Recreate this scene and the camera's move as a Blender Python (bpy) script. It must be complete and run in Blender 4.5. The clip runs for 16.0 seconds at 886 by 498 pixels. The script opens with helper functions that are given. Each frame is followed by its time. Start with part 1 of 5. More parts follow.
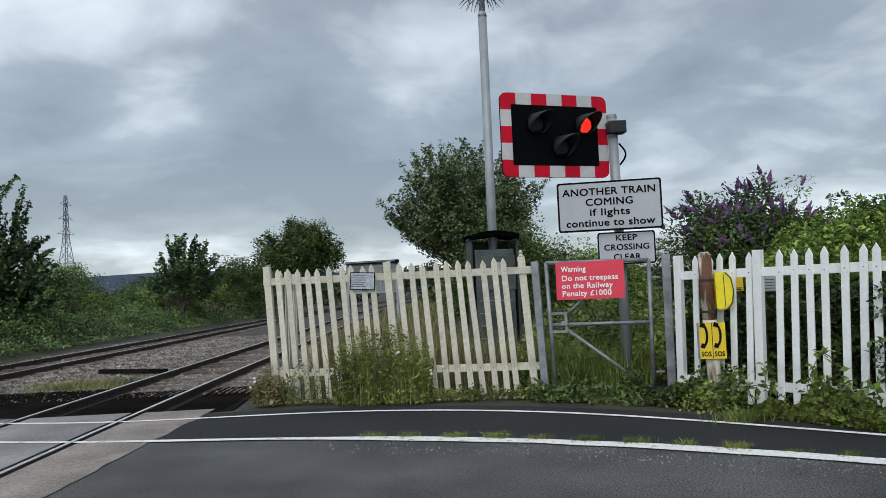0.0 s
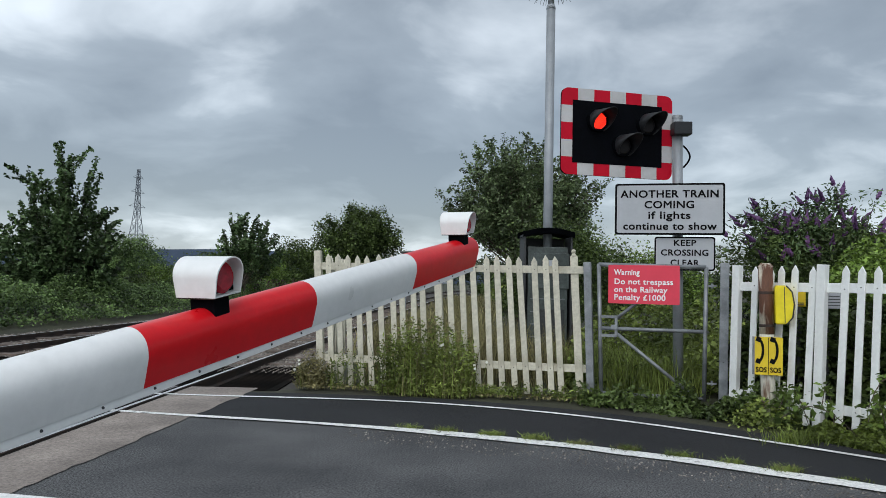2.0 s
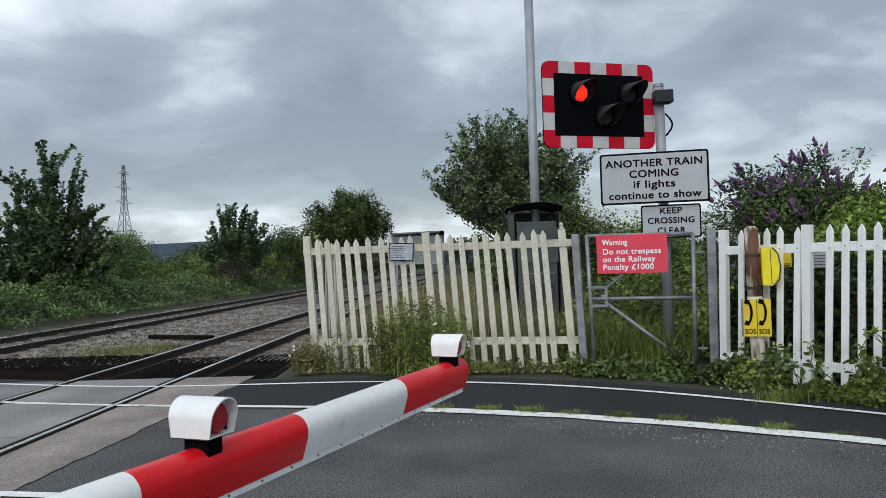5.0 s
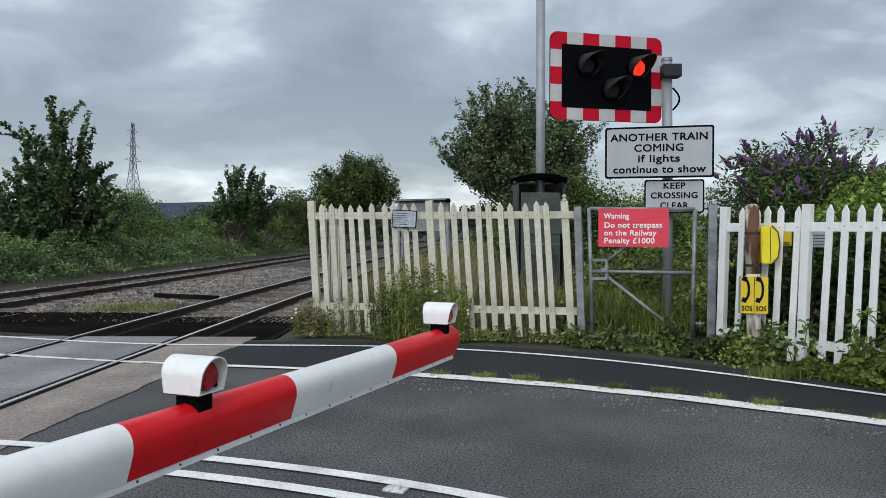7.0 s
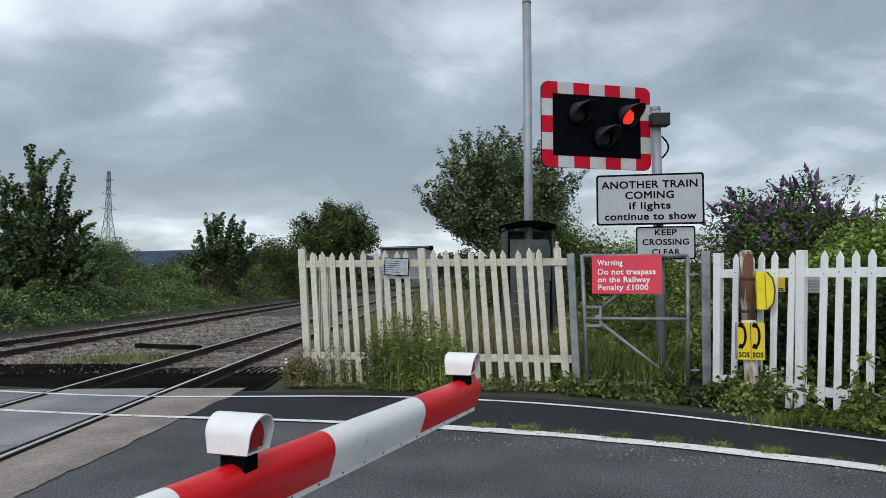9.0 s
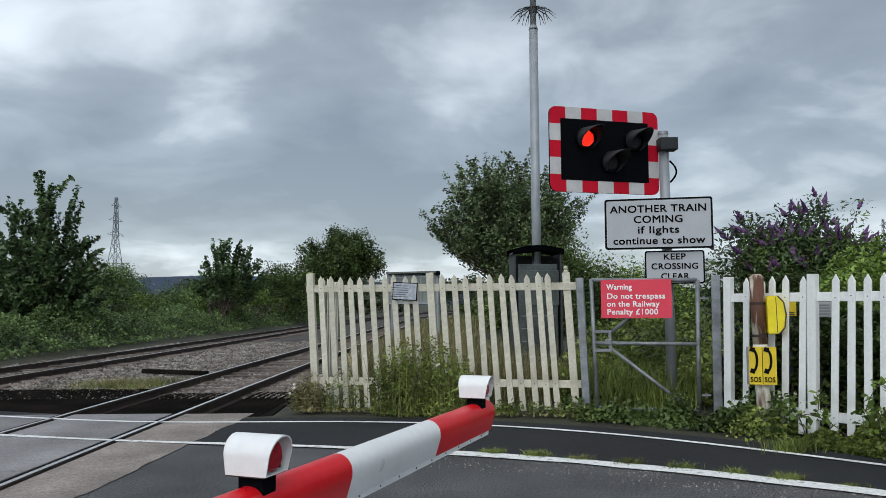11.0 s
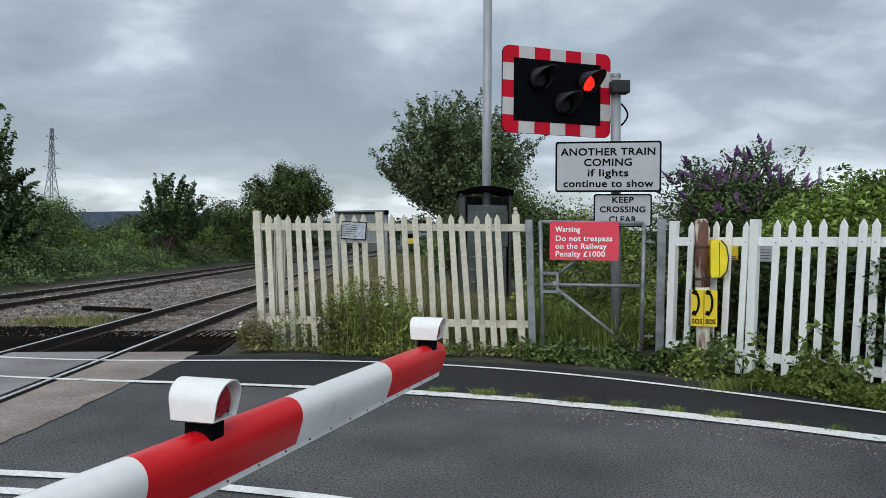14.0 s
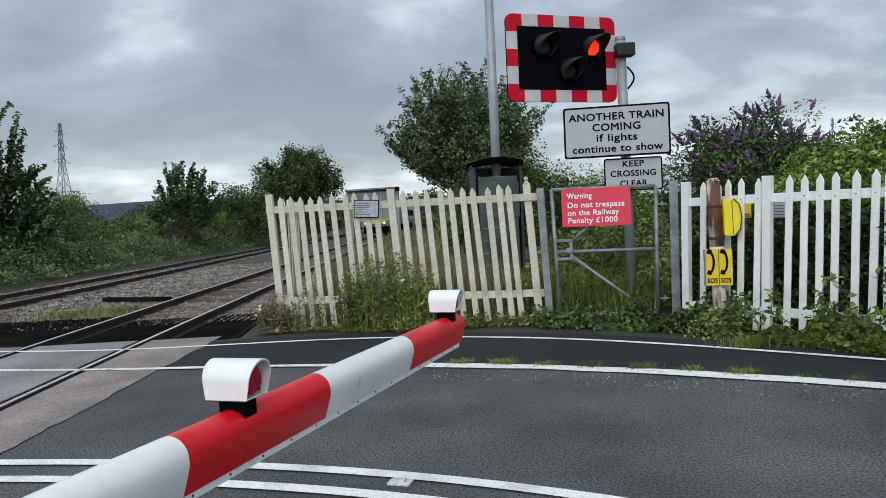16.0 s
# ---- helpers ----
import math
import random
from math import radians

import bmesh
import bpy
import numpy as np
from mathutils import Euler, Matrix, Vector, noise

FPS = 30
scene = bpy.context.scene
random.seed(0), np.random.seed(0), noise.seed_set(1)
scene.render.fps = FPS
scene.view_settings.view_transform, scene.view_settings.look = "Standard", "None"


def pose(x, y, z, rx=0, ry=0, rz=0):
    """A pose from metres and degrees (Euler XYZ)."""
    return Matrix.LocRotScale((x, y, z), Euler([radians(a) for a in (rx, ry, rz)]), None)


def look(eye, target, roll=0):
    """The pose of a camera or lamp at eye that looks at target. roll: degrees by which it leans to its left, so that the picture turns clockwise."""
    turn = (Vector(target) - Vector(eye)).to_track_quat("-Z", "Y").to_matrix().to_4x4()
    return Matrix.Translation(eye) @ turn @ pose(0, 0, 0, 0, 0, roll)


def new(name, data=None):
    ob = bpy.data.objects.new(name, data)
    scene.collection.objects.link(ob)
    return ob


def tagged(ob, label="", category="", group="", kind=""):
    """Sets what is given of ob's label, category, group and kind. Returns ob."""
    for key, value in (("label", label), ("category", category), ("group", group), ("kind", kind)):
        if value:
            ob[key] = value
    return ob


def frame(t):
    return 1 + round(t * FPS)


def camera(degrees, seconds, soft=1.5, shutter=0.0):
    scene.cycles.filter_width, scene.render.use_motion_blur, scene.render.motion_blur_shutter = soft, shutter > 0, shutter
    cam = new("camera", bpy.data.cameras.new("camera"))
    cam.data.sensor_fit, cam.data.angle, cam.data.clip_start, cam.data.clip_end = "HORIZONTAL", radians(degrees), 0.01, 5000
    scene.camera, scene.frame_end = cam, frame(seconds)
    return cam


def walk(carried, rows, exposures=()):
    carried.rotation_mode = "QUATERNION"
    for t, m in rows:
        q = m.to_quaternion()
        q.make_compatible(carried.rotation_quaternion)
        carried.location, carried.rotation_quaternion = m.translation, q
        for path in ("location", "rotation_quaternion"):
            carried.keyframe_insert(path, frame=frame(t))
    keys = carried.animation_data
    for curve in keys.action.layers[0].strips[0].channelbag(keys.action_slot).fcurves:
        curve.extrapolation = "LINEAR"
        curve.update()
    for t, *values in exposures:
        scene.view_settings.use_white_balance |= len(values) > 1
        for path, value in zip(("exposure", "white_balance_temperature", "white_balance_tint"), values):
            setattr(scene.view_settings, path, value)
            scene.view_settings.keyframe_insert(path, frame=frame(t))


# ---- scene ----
cam = camera(59.4, 16.0, soft=0.8)
PATH = [
    (0, (-0.204, -0.041, 1.446), (-0.057, 1.951, 1.553), -2.5),
    (0.5, (-0.162, 0.074, 1.413), (-0.088, 2.072, 1.427), 1.6),
    (0.6, (-0.137, 0.105, 1.422), (-0.077, 2.104, 1.425), 1.2),
    (0.8, (-0.152, 0.118, 1.426), (-0.087, 2.117, 1.436), 0.7),
    (1, (-0.155, 0.136, 1.456), (-0.074, 2.134, 1.514), 0.4),
    (1.2, (-0.158, 0.147, 1.452), (-0.076, 2.142, 1.569), 1.1),
    (1.5, (-0.145, 0.104, 1.446), (-0.106, 2.099, 1.581), 1.4),
    (2, (-0.096, 0.084, 1.460), (-0.100, 2.082, 1.549), 1.2),
    (2.5, (-0.044, 0.070, 1.442), (-0.055, 2.069, 1.495), 0.5),
    (3, (-0.014, 0.062, 1.447), (-0.015, 2.061, 1.490), -0.9),
    (3.5, (-0.032, 0.045, 1.444), (-0.036, 2.044, 1.499), -1.5),
    (4, (-0.068, 0.052, 1.453), (-0.064, 2.051, 1.517), -1.9),
    (6.3, (-0.041, -0.015, 1.421), (0.000, 1.985, 1.390), -1.1),
    (6.5, (-0.013, -0.040, 1.451), (0.016, 1.959, 1.411), -0.7),
    (7, (-0.005, -0.031, 1.452), (-0.005, 1.968, 1.407), 0.0),
    (7.5, (-0.086, -0.047, 1.466), (-0.096, 1.953, 1.408), 0.2),
    (8, (-0.115, -0.087, 1.457), (-0.112, 1.913, 1.429), -0.1),
    (8.5, (-0.197, -0.004, 1.465), (-0.160, 1.995, 1.494), 0.0),
    (9, (-0.210, 0.030, 1.460), (-0.152, 2.028, 1.536), -0.3),
    (11.5, (-0.252, 0.042, 1.444), (-0.216, 2.033, 1.638), -0.2),
    (12, (-0.253, 0.096, 1.473), (-0.217, 2.080, 1.724), 0.9),
    (12.5, (-0.233, 0.100, 1.478), (-0.213, 2.088, 1.692), -0.0),
    (13, (-0.262, 0.105, 1.480), (-0.220, 2.103, 1.569), -0.6),
    (13.5, (-0.240, 0.135, 1.434), (-0.128, 2.132, 1.438), -0.1),
    (14, (-0.265, 0.105, 1.452), (-0.088, 2.098, 1.439), 0.4),
    (14.5, (-0.258, 0.113, 1.451), (-0.023, 2.099, 1.424), 0.3),
    (15, (-0.264, 0.110, 1.435), (0.001, 2.091, 1.390), -0.3),
    (15.5, (-0.275, 0.115, 1.458), (-0.039, 2.100, 1.385), -1.6),
    (16, (-0.276, 0.051, 1.452), (-0.134, 2.044, 1.372), -2.7),
]
walk(cam, [(t, look(eye, target, roll)) for t, eye, target, roll in PATH], [(0, -0.13), (1.0, -0.06), (1.5, -0.17), (2.5, -0.13), (3.5, -0.16), (6.5, -0.07), (9.0, -0.13), (11.5, -0.20), (12.5, -0.28), (13.0, -0.26), (13.8, -0.11), (16.0, -0.05)])

# ---- world and light: a broken overcast, brighter towards the sun's side ----
SUN_EL, SUN_AZ = 48.0, 205.0
world = bpy.data.worlds.new("overcast_sky")
scene.world = world
world.use_nodes = True
wt = world.node_tree
wt.nodes.clear()


def wn(kind, **values):
    n = wt.nodes.new(kind)
    for key, value in values.items():
        n.inputs[key].default_value = value
    return n


def wmath(op, a, b=None):
    n = wt.nodes.new("ShaderNodeMath")
    n.operation = op
    for i, v in enumerate((a, b)):
        if v is None:
            continue
        if isinstance(v, (int, float)):
            n.inputs[i].default_value = v
        else:
            wt.links.new(v, n.inputs[i])
    return n.outputs[0]


coord = wt.nodes.new("ShaderNodeTexCoord")
sep = wt.nodes.new("ShaderNodeSeparateXYZ")
wt.links.new(coord.outputs["Generated"], sep.inputs[0])
up = wmath("ADD", wmath("MAXIMUM", sep.outputs[2], 0.0), 0.26)
flat = wt.nodes.new("ShaderNodeCombineXYZ")
wt.links.new(wmath("DIVIDE", sep.outputs[0], up), flat.inputs[0])
wt.links.new(wmath("DIVIDE", sep.outputs[1], up), flat.inputs[1])
flat.inputs[2].default_value = 3.7
big = wn("ShaderNodeTexNoise", Scale=0.95, Detail=6.0, Roughness=0.45, Distortion=0.25)
small = wn("ShaderNodeTexNoise", Scale=2.9, Detail=6.0, Roughness=0.52, Distortion=0.4)
for n in (big, small):
    wt.links.new(flat.outputs[0], n.inputs["Vector"])
cloud = wmath("ADD", wmath("MULTIPLY", big.outputs[0], 0.72), wmath("MULTIPLY", small.outputs[0], 0.28))
ramp = wt.nodes.new("ShaderNodeValToRGB")
wt.links.new(cloud, ramp.inputs[0])
el = ramp.color_ramp.elements
el[0].position, el[0].color = 0.40, (0.215, 0.25, 0.285, 1)
el[1].position, el[1].color = 0.63, (0.80, 0.875, 0.94, 1)
mid = el.new(0.51)
mid.color = (0.335, 0.385, 0.43, 1)
# the cloud is thinner, so brighter, on the side of the hidden sun
side = wmath("ADD", wmath("MULTIPLY", sep.outputs[1], -0.9), wmath("MULTIPLY", sep.outputs[0], -0.25))
glow = wmath("ADD", 1.0, wmath("MULTIPLY", wmath("MAXIMUM", wmath("ADD", side, 0.1), 0.0), 1.1))
sky = wt.nodes.new("ShaderNodeTexSky")
sky.sky_type, sky.sun_disc = "NISHITA", False
sky.sun_elevation, sky.sun_rotation = radians(SUN_EL), radians(SUN_AZ)
skybg = wn("ShaderNodeBackground", Strength=0.03)
wt.links.new(sky.outputs[0], skybg.inputs[0])
cloudbg = wn("ShaderNodeBackground")
wt.links.new(ramp.outputs[0], cloudbg.inputs[0])
low = wmath("ADD", 1.0, wmath("MULTIPLY", wmath("MAXIMUM", wmath("SUBTRACT", 0.32, wmath("ABSOLUTE", sep.outputs[2])), 0.0), 0.75))
wt.links.new(wmath("MULTIPLY", wmath("MULTIPLY", glow, low), wmath("SUBTRACT", 1.0, wmath("MULTIPLY", sep.outputs[0], 0.25))), cloudbg.inputs["Strength"])
addbg = wt.nodes.new("ShaderNodeAddShader")
wt.links.new(skybg.outputs[0], addbg.inputs[0])
wt.links.new(cloudbg.outputs[0], addbg.inputs[1])
wout = wt.nodes.new("ShaderNodeOutputWorld")
wt.links.new(addbg.outputs[0], wout.inputs[0])

sun_data = bpy.data.lights.new("sun", "SUN")
sun_data.energy, sun_data.angle, sun_data.color = 1.15, radians(40), (1.0, 0.97, 0.92)
sun = new("sun", sun_data)
sun.matrix_world = look((-6, -14, 20), (0, 8, 0))

# ---- materials ----


def material(name, color, dark=None, rough=0.7, scale=6.0, fine=60.0, bump=0.15, metal=0.0, spec=0.5, mix=(0.35, 0.7), island=0.0, fine_amount=0.35, translucent=0.0, rand=0.0, coat=0.0, span=0.2):
    """A surface with a broad and a fine variation of colour and roughness, and a fine relief."""
    m = bpy.data.materials.new(name)
    m.use_nodes = True
    nt = m.node_tree
    b = nt.nodes["Principled BSDF"]
    b.inputs["Metallic"].default_value = metal
    b.inputs["Specular IOR Level"].default_value = spec
    b.inputs["Coat Weight"].default_value = coat
    dark = dark or tuple(c * 0.65 for c in color)
    tc = nt.nodes.new("ShaderNodeTexCoord")
    geo = nt.nodes.new("ShaderNodeNewGeometry")
    n1 = nt.nodes.new("ShaderNodeTexNoise")
    n1.inputs["Scale"].default_value, n1.inputs["Detail"].default_value = scale, 5
    n2 = nt.nodes.new("ShaderNodeTexNoise")
    n2.inputs["Scale"].default_value, n2.inputs["Detail"].default_value, n2.inputs["Roughness"].default_value = fine, 7, 0.68
    for n in (n1, n2):
        nt.links.new(geo.outputs["Position"] if island == 0 and rand == 0 and scale < 3 else tc.outputs["Object"], n.inputs["Vector"])
    r = nt.nodes.new("ShaderNodeValToRGB")
    r.color_ramp.elements[0].position, r.color_ramp.elements[0].color = mix[0], (*dark, 1)
    r.color_ramp.elements[1].position, r.color_ramp.elements[1].color = mix[1], (*color, 1)
    nt.links.new(n1.outputs[0], r.inputs[0])
    hsv = nt.nodes.new("ShaderNodeHueSaturation")
    nt.links.new(r.outputs[0], hsv.inputs["Color"])
    ma = nt.nodes.new("ShaderNodeMapRange")
    ma.inputs["From Min"].default_value, ma.inputs["From Max"].default_value = 0.5 - span, 0.5 + span
    ma.inputs["To Min"].default_value, ma.inputs["To Max"].default_value = 1 - fine_amount, 1 + fine_amount
    nt.links.new(n2.outputs[0], ma.inputs["Value"])
    value = ma.outputs[0]
    if island or rand:
        src = geo.outputs["Random Per Island"]
        if rand:
            info = nt.nodes.new("ShaderNodeObjectInfo")
            src = info.outputs["Random"]
        mi = nt.nodes.new("ShaderNodeMapRange")
        mi.inputs["To Min"].default_value, mi.inputs["To Max"].default_value = 1 - (island or rand), 1 + (island or rand)
        nt.links.new(src, mi.inputs["Value"])
        mul = nt.nodes.new("ShaderNodeMath")
        mul.operation = "MULTIPLY"
        nt.links.new(value, mul.inputs[0])
        nt.links.new(mi.outputs[0], mul.inputs[1])
        value = mul.outputs[0]
    nt.links.new(value, hsv.inputs["Value"])
    nt.links.new(hsv.outputs[0], b.inputs["Base Color"])
    mr = nt.nodes.new("ShaderNodeMapRange")
    mr.inputs["To Min"].default_value, mr.inputs["To Max"].default_value = max(rough - 0.12, 0.03), min(rough + 0.12, 1)
    nt.links.new(n1.outputs[0], mr.inputs["Value"])
    nt.links.new(mr.outputs[0], b.inputs["Roughness"])
    if bump:
        bp = nt.nodes.new("ShaderNodeBump")
        bp.inputs["Strength"].default_value, bp.inputs["Distance"].default_value = bump, 0.01
        nt.links.new(n2.outputs[0], bp.inputs["Height"])
        nt.links.new(bp.outputs[0], b.inputs["Normal"])
    if translucent:
        out = nt.nodes["Material Output"]
        tr = nt.nodes.new("ShaderNodeBsdfTranslucent")
        nt.links.new(hsv.outputs[0], tr.inputs[0])
        mx = nt.nodes.new("ShaderNodeMixShader")
        mx.inputs[0].default_value = translucent
        nt.links.new(b.outputs[0], mx.inputs[1])
        nt.links.new(tr.outputs[0], mx.inputs[2])
        nt.links.new(mx.outputs[0], out.inputs[0])
    return m


def leafy(name, color, dark):
    return material(name, color, dark, rough=0.5, scale=0.9, fine=9, bump=0, island=0.6, fine_amount=0.3, translucent=0.15, spec=0.3)


ASPHALT = material("worn_asphalt", (0.128, 0.128, 0.130), (0.070, 0.071, 0.074), 0.86, 0.75, 66, 0.3, fine_amount=0.95, mix=(0.36, 0.66), spec=0.15, span=0.15)
FOOTWAY = material("newer_asphalt", (0.030, 0.031, 0.034), (0.019, 0.020, 0.022), 0.85, 0.8, 60, 0.7, fine_amount=0.5, spec=0.25)
CONCRETE = material("brown_concrete", (0.36, 0.31, 0.275), (0.22, 0.19, 0.17), 0.88, 1.6, 40, 0.7, fine_amount=0.42, spec=0.25)
PANEL = material("crossing_panel", (0.31, 0.295, 0.295), (0.19, 0.18, 0.18), 0.8, 1.1, 45, 0.5, fine_amount=0.35, rand=0.14, spec=0.3)
LINE = material("white_road_paint", (0.86, 0.86, 0.84), (0.50, 0.50, 0.48), 0.7, 2.3, 45, 0.3, fine_amount=0.22, mix=(0.28, 0.52))
EARTH = material("grassy_earth", (0.055, 0.06, 0.028), (0.03, 0.028, 0.018), 0.95, 0.7, 26, 0.8, fine_amount=0.45)
BALLAST = material("ballast_bed", (0.09, 0.077, 0.067), (0.04, 0.034, 0.03), 0.95, 1.2, 22, 1.0, fine_amount=0.6)
STONE = material("ballast_stone", (0.31, 0.28, 0.25), (0.13, 0.115, 0.10), 0.9, 1.5, 40, 0.3, island=0.65, spec=0.2)
GUARD = material("black_guard_timber", (0.022, 0.017, 0.014), (0.008, 0.007, 0.006), 0.95, 1.4, 50, 0.4, fine_amount=0.5, spec=0.04)
SLEEPER = material("weathered_sleeper", (0.20, 0.155, 0.13), (0.085, 0.066, 0.056), 0.9, 3.1, 40, 0.5, rand=0.3)
RUST = material("rusty_rail_side", (0.065, 0.042, 0.032), (0.03, 0.021, 0.018), 0.85, 4, 60, 0.4)
RAILTOP = material("polished_rail_head", (0.80, 0.80, 0.80), (0.62, 0.61, 0.60), 0.38, 5, 40, 0.03, metal=1.0)
CREAM = material("cream_weathered_paint", (0.56, 0.53, 0.43), (0.33, 0.30, 0.22), 0.65, 3.2, 24, 0.08, fine_amount=0.16, mix=(0.22, 0.52), rand=0.09)
WHITE = material("white_timber_paint", (0.80, 0.81, 0.79), (0.62, 0.63, 0.60), 0.55, 3.2, 24, 0.15, fine_amount=0.06, mix=(0.2, 0.5), rand=0.03)
GALV = material("galvanised_steel", (0.30, 0.315, 0.33), (0.17, 0.18, 0.19), 0.5, 7, 50, 0.05, metal=0.35, fine_amount=0.14)
POLEGREY = material("grey_painted_steel", (0.34, 0.36, 0.385), (0.27, 0.29, 0.31), 0.5, 4, 30, 0.03, metal=0.2, fine_amount=0.06)
BLACK = material("matt_black", (0.0035, 0.004, 0.006), (0.0025, 0.003, 0.004), 0.7, 5, 40, 0.05, spec=0.03)
DARKGREY = material("dark_grey_metal", (0.05, 0.053, 0.056), (0.03, 0.032, 0.034), 0.55, 4, 30, 0.06)
RED = material("red_reflective", (0.56, 0.008, 0.028), (0.47, 0.006, 0.022), 0.6, 3.4, 30, 0.02, fine_amount=0.05, spec=0.12)
BOOMRED = material("red_gloss_band", (0.76, 0.012, 0.020), (0.66, 0.009, 0.015), 0.30, 3.5, 30, 0.02, fine_amount=0.06, spec=0.22)
BOOMWHITE = material("white_gloss_band", (0.90, 0.90, 0.89), (0.80, 0.81, 0.80), 0.32, 3.5, 30, 0.02, fine_amount=0.04, coat=0.1)
SIGNWHITE = material("white_sign_face", (0.43, 0.445, 0.47), (0.39, 0.405, 0.43), 0.45, 3.1, 20, 0.0, fine_amount=0.03)
BARWHITE = material("white_reflective", (0.56, 0.55, 0.55), (0.45, 0.44, 0.44), 0.5, 3.6, 20, 0.0, fine_amount=0.05)
SIGNRED = material("red_notice_face", (0.76, 0.045, 0.085), (0.68, 0.038, 0.072), 0.5, 3.3, 20, 0.0, fine_amount=0.03)
LETTERBLACK = material("black_lettering", (0.006, 0.006, 0.007), None, 0.7, 5, 20, 0, spec=0.1)
LETTERWHITE = material("white_lettering", (0.86, 0.84, 0.84), (0.8, 0.78, 0.78), 0.5, 5, 20, 0, fine_amount=0.03)
NOTICEBLUE = material("pale_notice_face", (0.42, 0.45, 0.50), (0.34, 0.37, 0.42), 0.4, 5, 20, 0)
YELLOW = material("yellow_plastic", (0.88, 0.72, 0.015), (0.76, 0.60, 0.012), 0.4, 4, 20, 0.02, fine_amount=0.06)
SOSYELLOW = material("yellow_sign_face", (0.80, 0.58, 0.02), (0.72, 0.51, 0.018), 0.5, 4, 20, 0.0, fine_amount=0.05)
RUSTPOST = material("rusted_cream_post", (0.56, 0.50, 0.40), (0.12, 0.05, 0.028), 0.75, 4.2, 30, 0.3, fine_amount=0.25, mix=(0.50, 0.60))
PALEPOST = material("pale_rust_streaked_post", (0.62, 0.59, 0.50), (0.17, 0.08, 0.045), 0.75, 4.2, 30, 0.3, fine_amount=0.2, mix=(0.36, 0.46))
# rust runs down the post in streaks
for streak in (RUSTPOST.node_tree, PALEPOST.node_tree):
    for link in [q for q in streak.links if q.to_node.type == "TEX_NOISE"]:
        mapping = streak.nodes.new("ShaderNodeMapping")
        mapping.inputs["Scale"].default_value = (2.2, 2.2, 0.45)
        streak.links.new(link.from_socket, mapping.inputs["Vector"])
        streak.links.new(mapping.outputs[0], link.to_socket)
REDLENS = material("red_lens", (0.42, 0.008, 0.022), (0.30, 0.005, 0.014), 0.25, 8, 60, 0.05, spec=0.3)
DARKLENS = material("dark_lens", (0.012, 0.008, 0.008), (0.008, 0.005, 0.005), 0.4, 8, 60, 0.05, spec=0.2)
BARK = material("bark", (0.12, 0.095, 0.07), (0.06, 0.047, 0.035), 0.95, 5, 30, 0.6)
PYLON = material("pylon_steel", (0.17, 0.19, 0.22), (0.14, 0.16, 0.19), 0.7, 0.1, 1, 0)
TRAINGREY = material("train_side_paint", (0.20, 0.21, 0.24), (0.14, 0.15, 0.17), 0.4, 1, 10, 0)
STUDWHITE = material("stud_casting", (0.7, 0.7, 0.7), (0.5, 0.5, 0.5), 0.5, 8, 40, 0.1)
CABGLASS = material("cabinet_grey", (0.085, 0.102, 0.098), (0.05, 0.06, 0.056), 0.35, 4, 20, 0.02)
SHELTER = material("grey_shelter_panel", (0.225, 0.25, 0.235), (0.16, 0.18, 0.17), 0.6, 1.2, 20, 0.05)

LEAF_BRAMBLE = leafy("bramble_leaf", (0.225, 0.335, 0.115), (0.028, 0.052, 0.015))
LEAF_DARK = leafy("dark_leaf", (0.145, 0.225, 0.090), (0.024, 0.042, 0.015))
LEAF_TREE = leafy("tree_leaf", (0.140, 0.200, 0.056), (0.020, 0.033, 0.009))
LEAF_WILLOW = leafy("willow_leaf", (0.225, 0.300, 0.140), (0.036, 0.054, 0.021))
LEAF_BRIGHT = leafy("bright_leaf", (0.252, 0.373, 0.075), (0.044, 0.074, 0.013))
LEAF_WEED = leafy("weed_leaf", (0.247, 0.315, 0.068), (0.041, 0.059, 0.011))
LEAF_HERB = leafy("herb_leaf", (0.330, 0.407, 0.099), (0.065, 0.090, 0.019))
HOOD = material("black_hood_plastic", (0.018, 0.019, 0.022), (0.011, 0.012, 0.014), 0.45, 5, 40, 0.03, spec=0.35)
WORNLINE = material("worn_road_paint", (0.80, 0.80, 0.77), (0.26, 0.26, 0.25), 0.75, 9.0, 45, 0.3, fine_amount=0.3, mix=(0.31, 0.40))
STRAW = leafy("dry_grass", (0.33, 0.29, 0.14), (0.13, 0.12, 0.05))
PURPLE = leafy("purple_flower", (0.25, 0.115, 0.28), (0.11, 0.05, 0.15))
PINK = leafy("pink_flower", (0.134, 0.053, 0.089), (0.051, 0.023, 0.032))
PETAL = leafy("white_petal", (0.750, 0.760, 0.700), (0.432, 0.432, 0.360))
FARGREEN = leafy("far_foliage", (0.10, 0.130, 0.065), (0.040, 0.056, 0.026))


def plain(name, color, strength=0.0):
    m = bpy.data.materials.new(name)
    m.use_nodes = True
    b = m.node_tree.nodes["Principled BSDF"]
    b.inputs["Base Color"].default_value = (*color, 1)
    b.inputs["Roughness"].default_value = 0.8
    if strength:
        b.inputs["Emission Color"].default_value = (*color, 1)
        b.inputs["Emission Strength"].default_value = strength
    return m


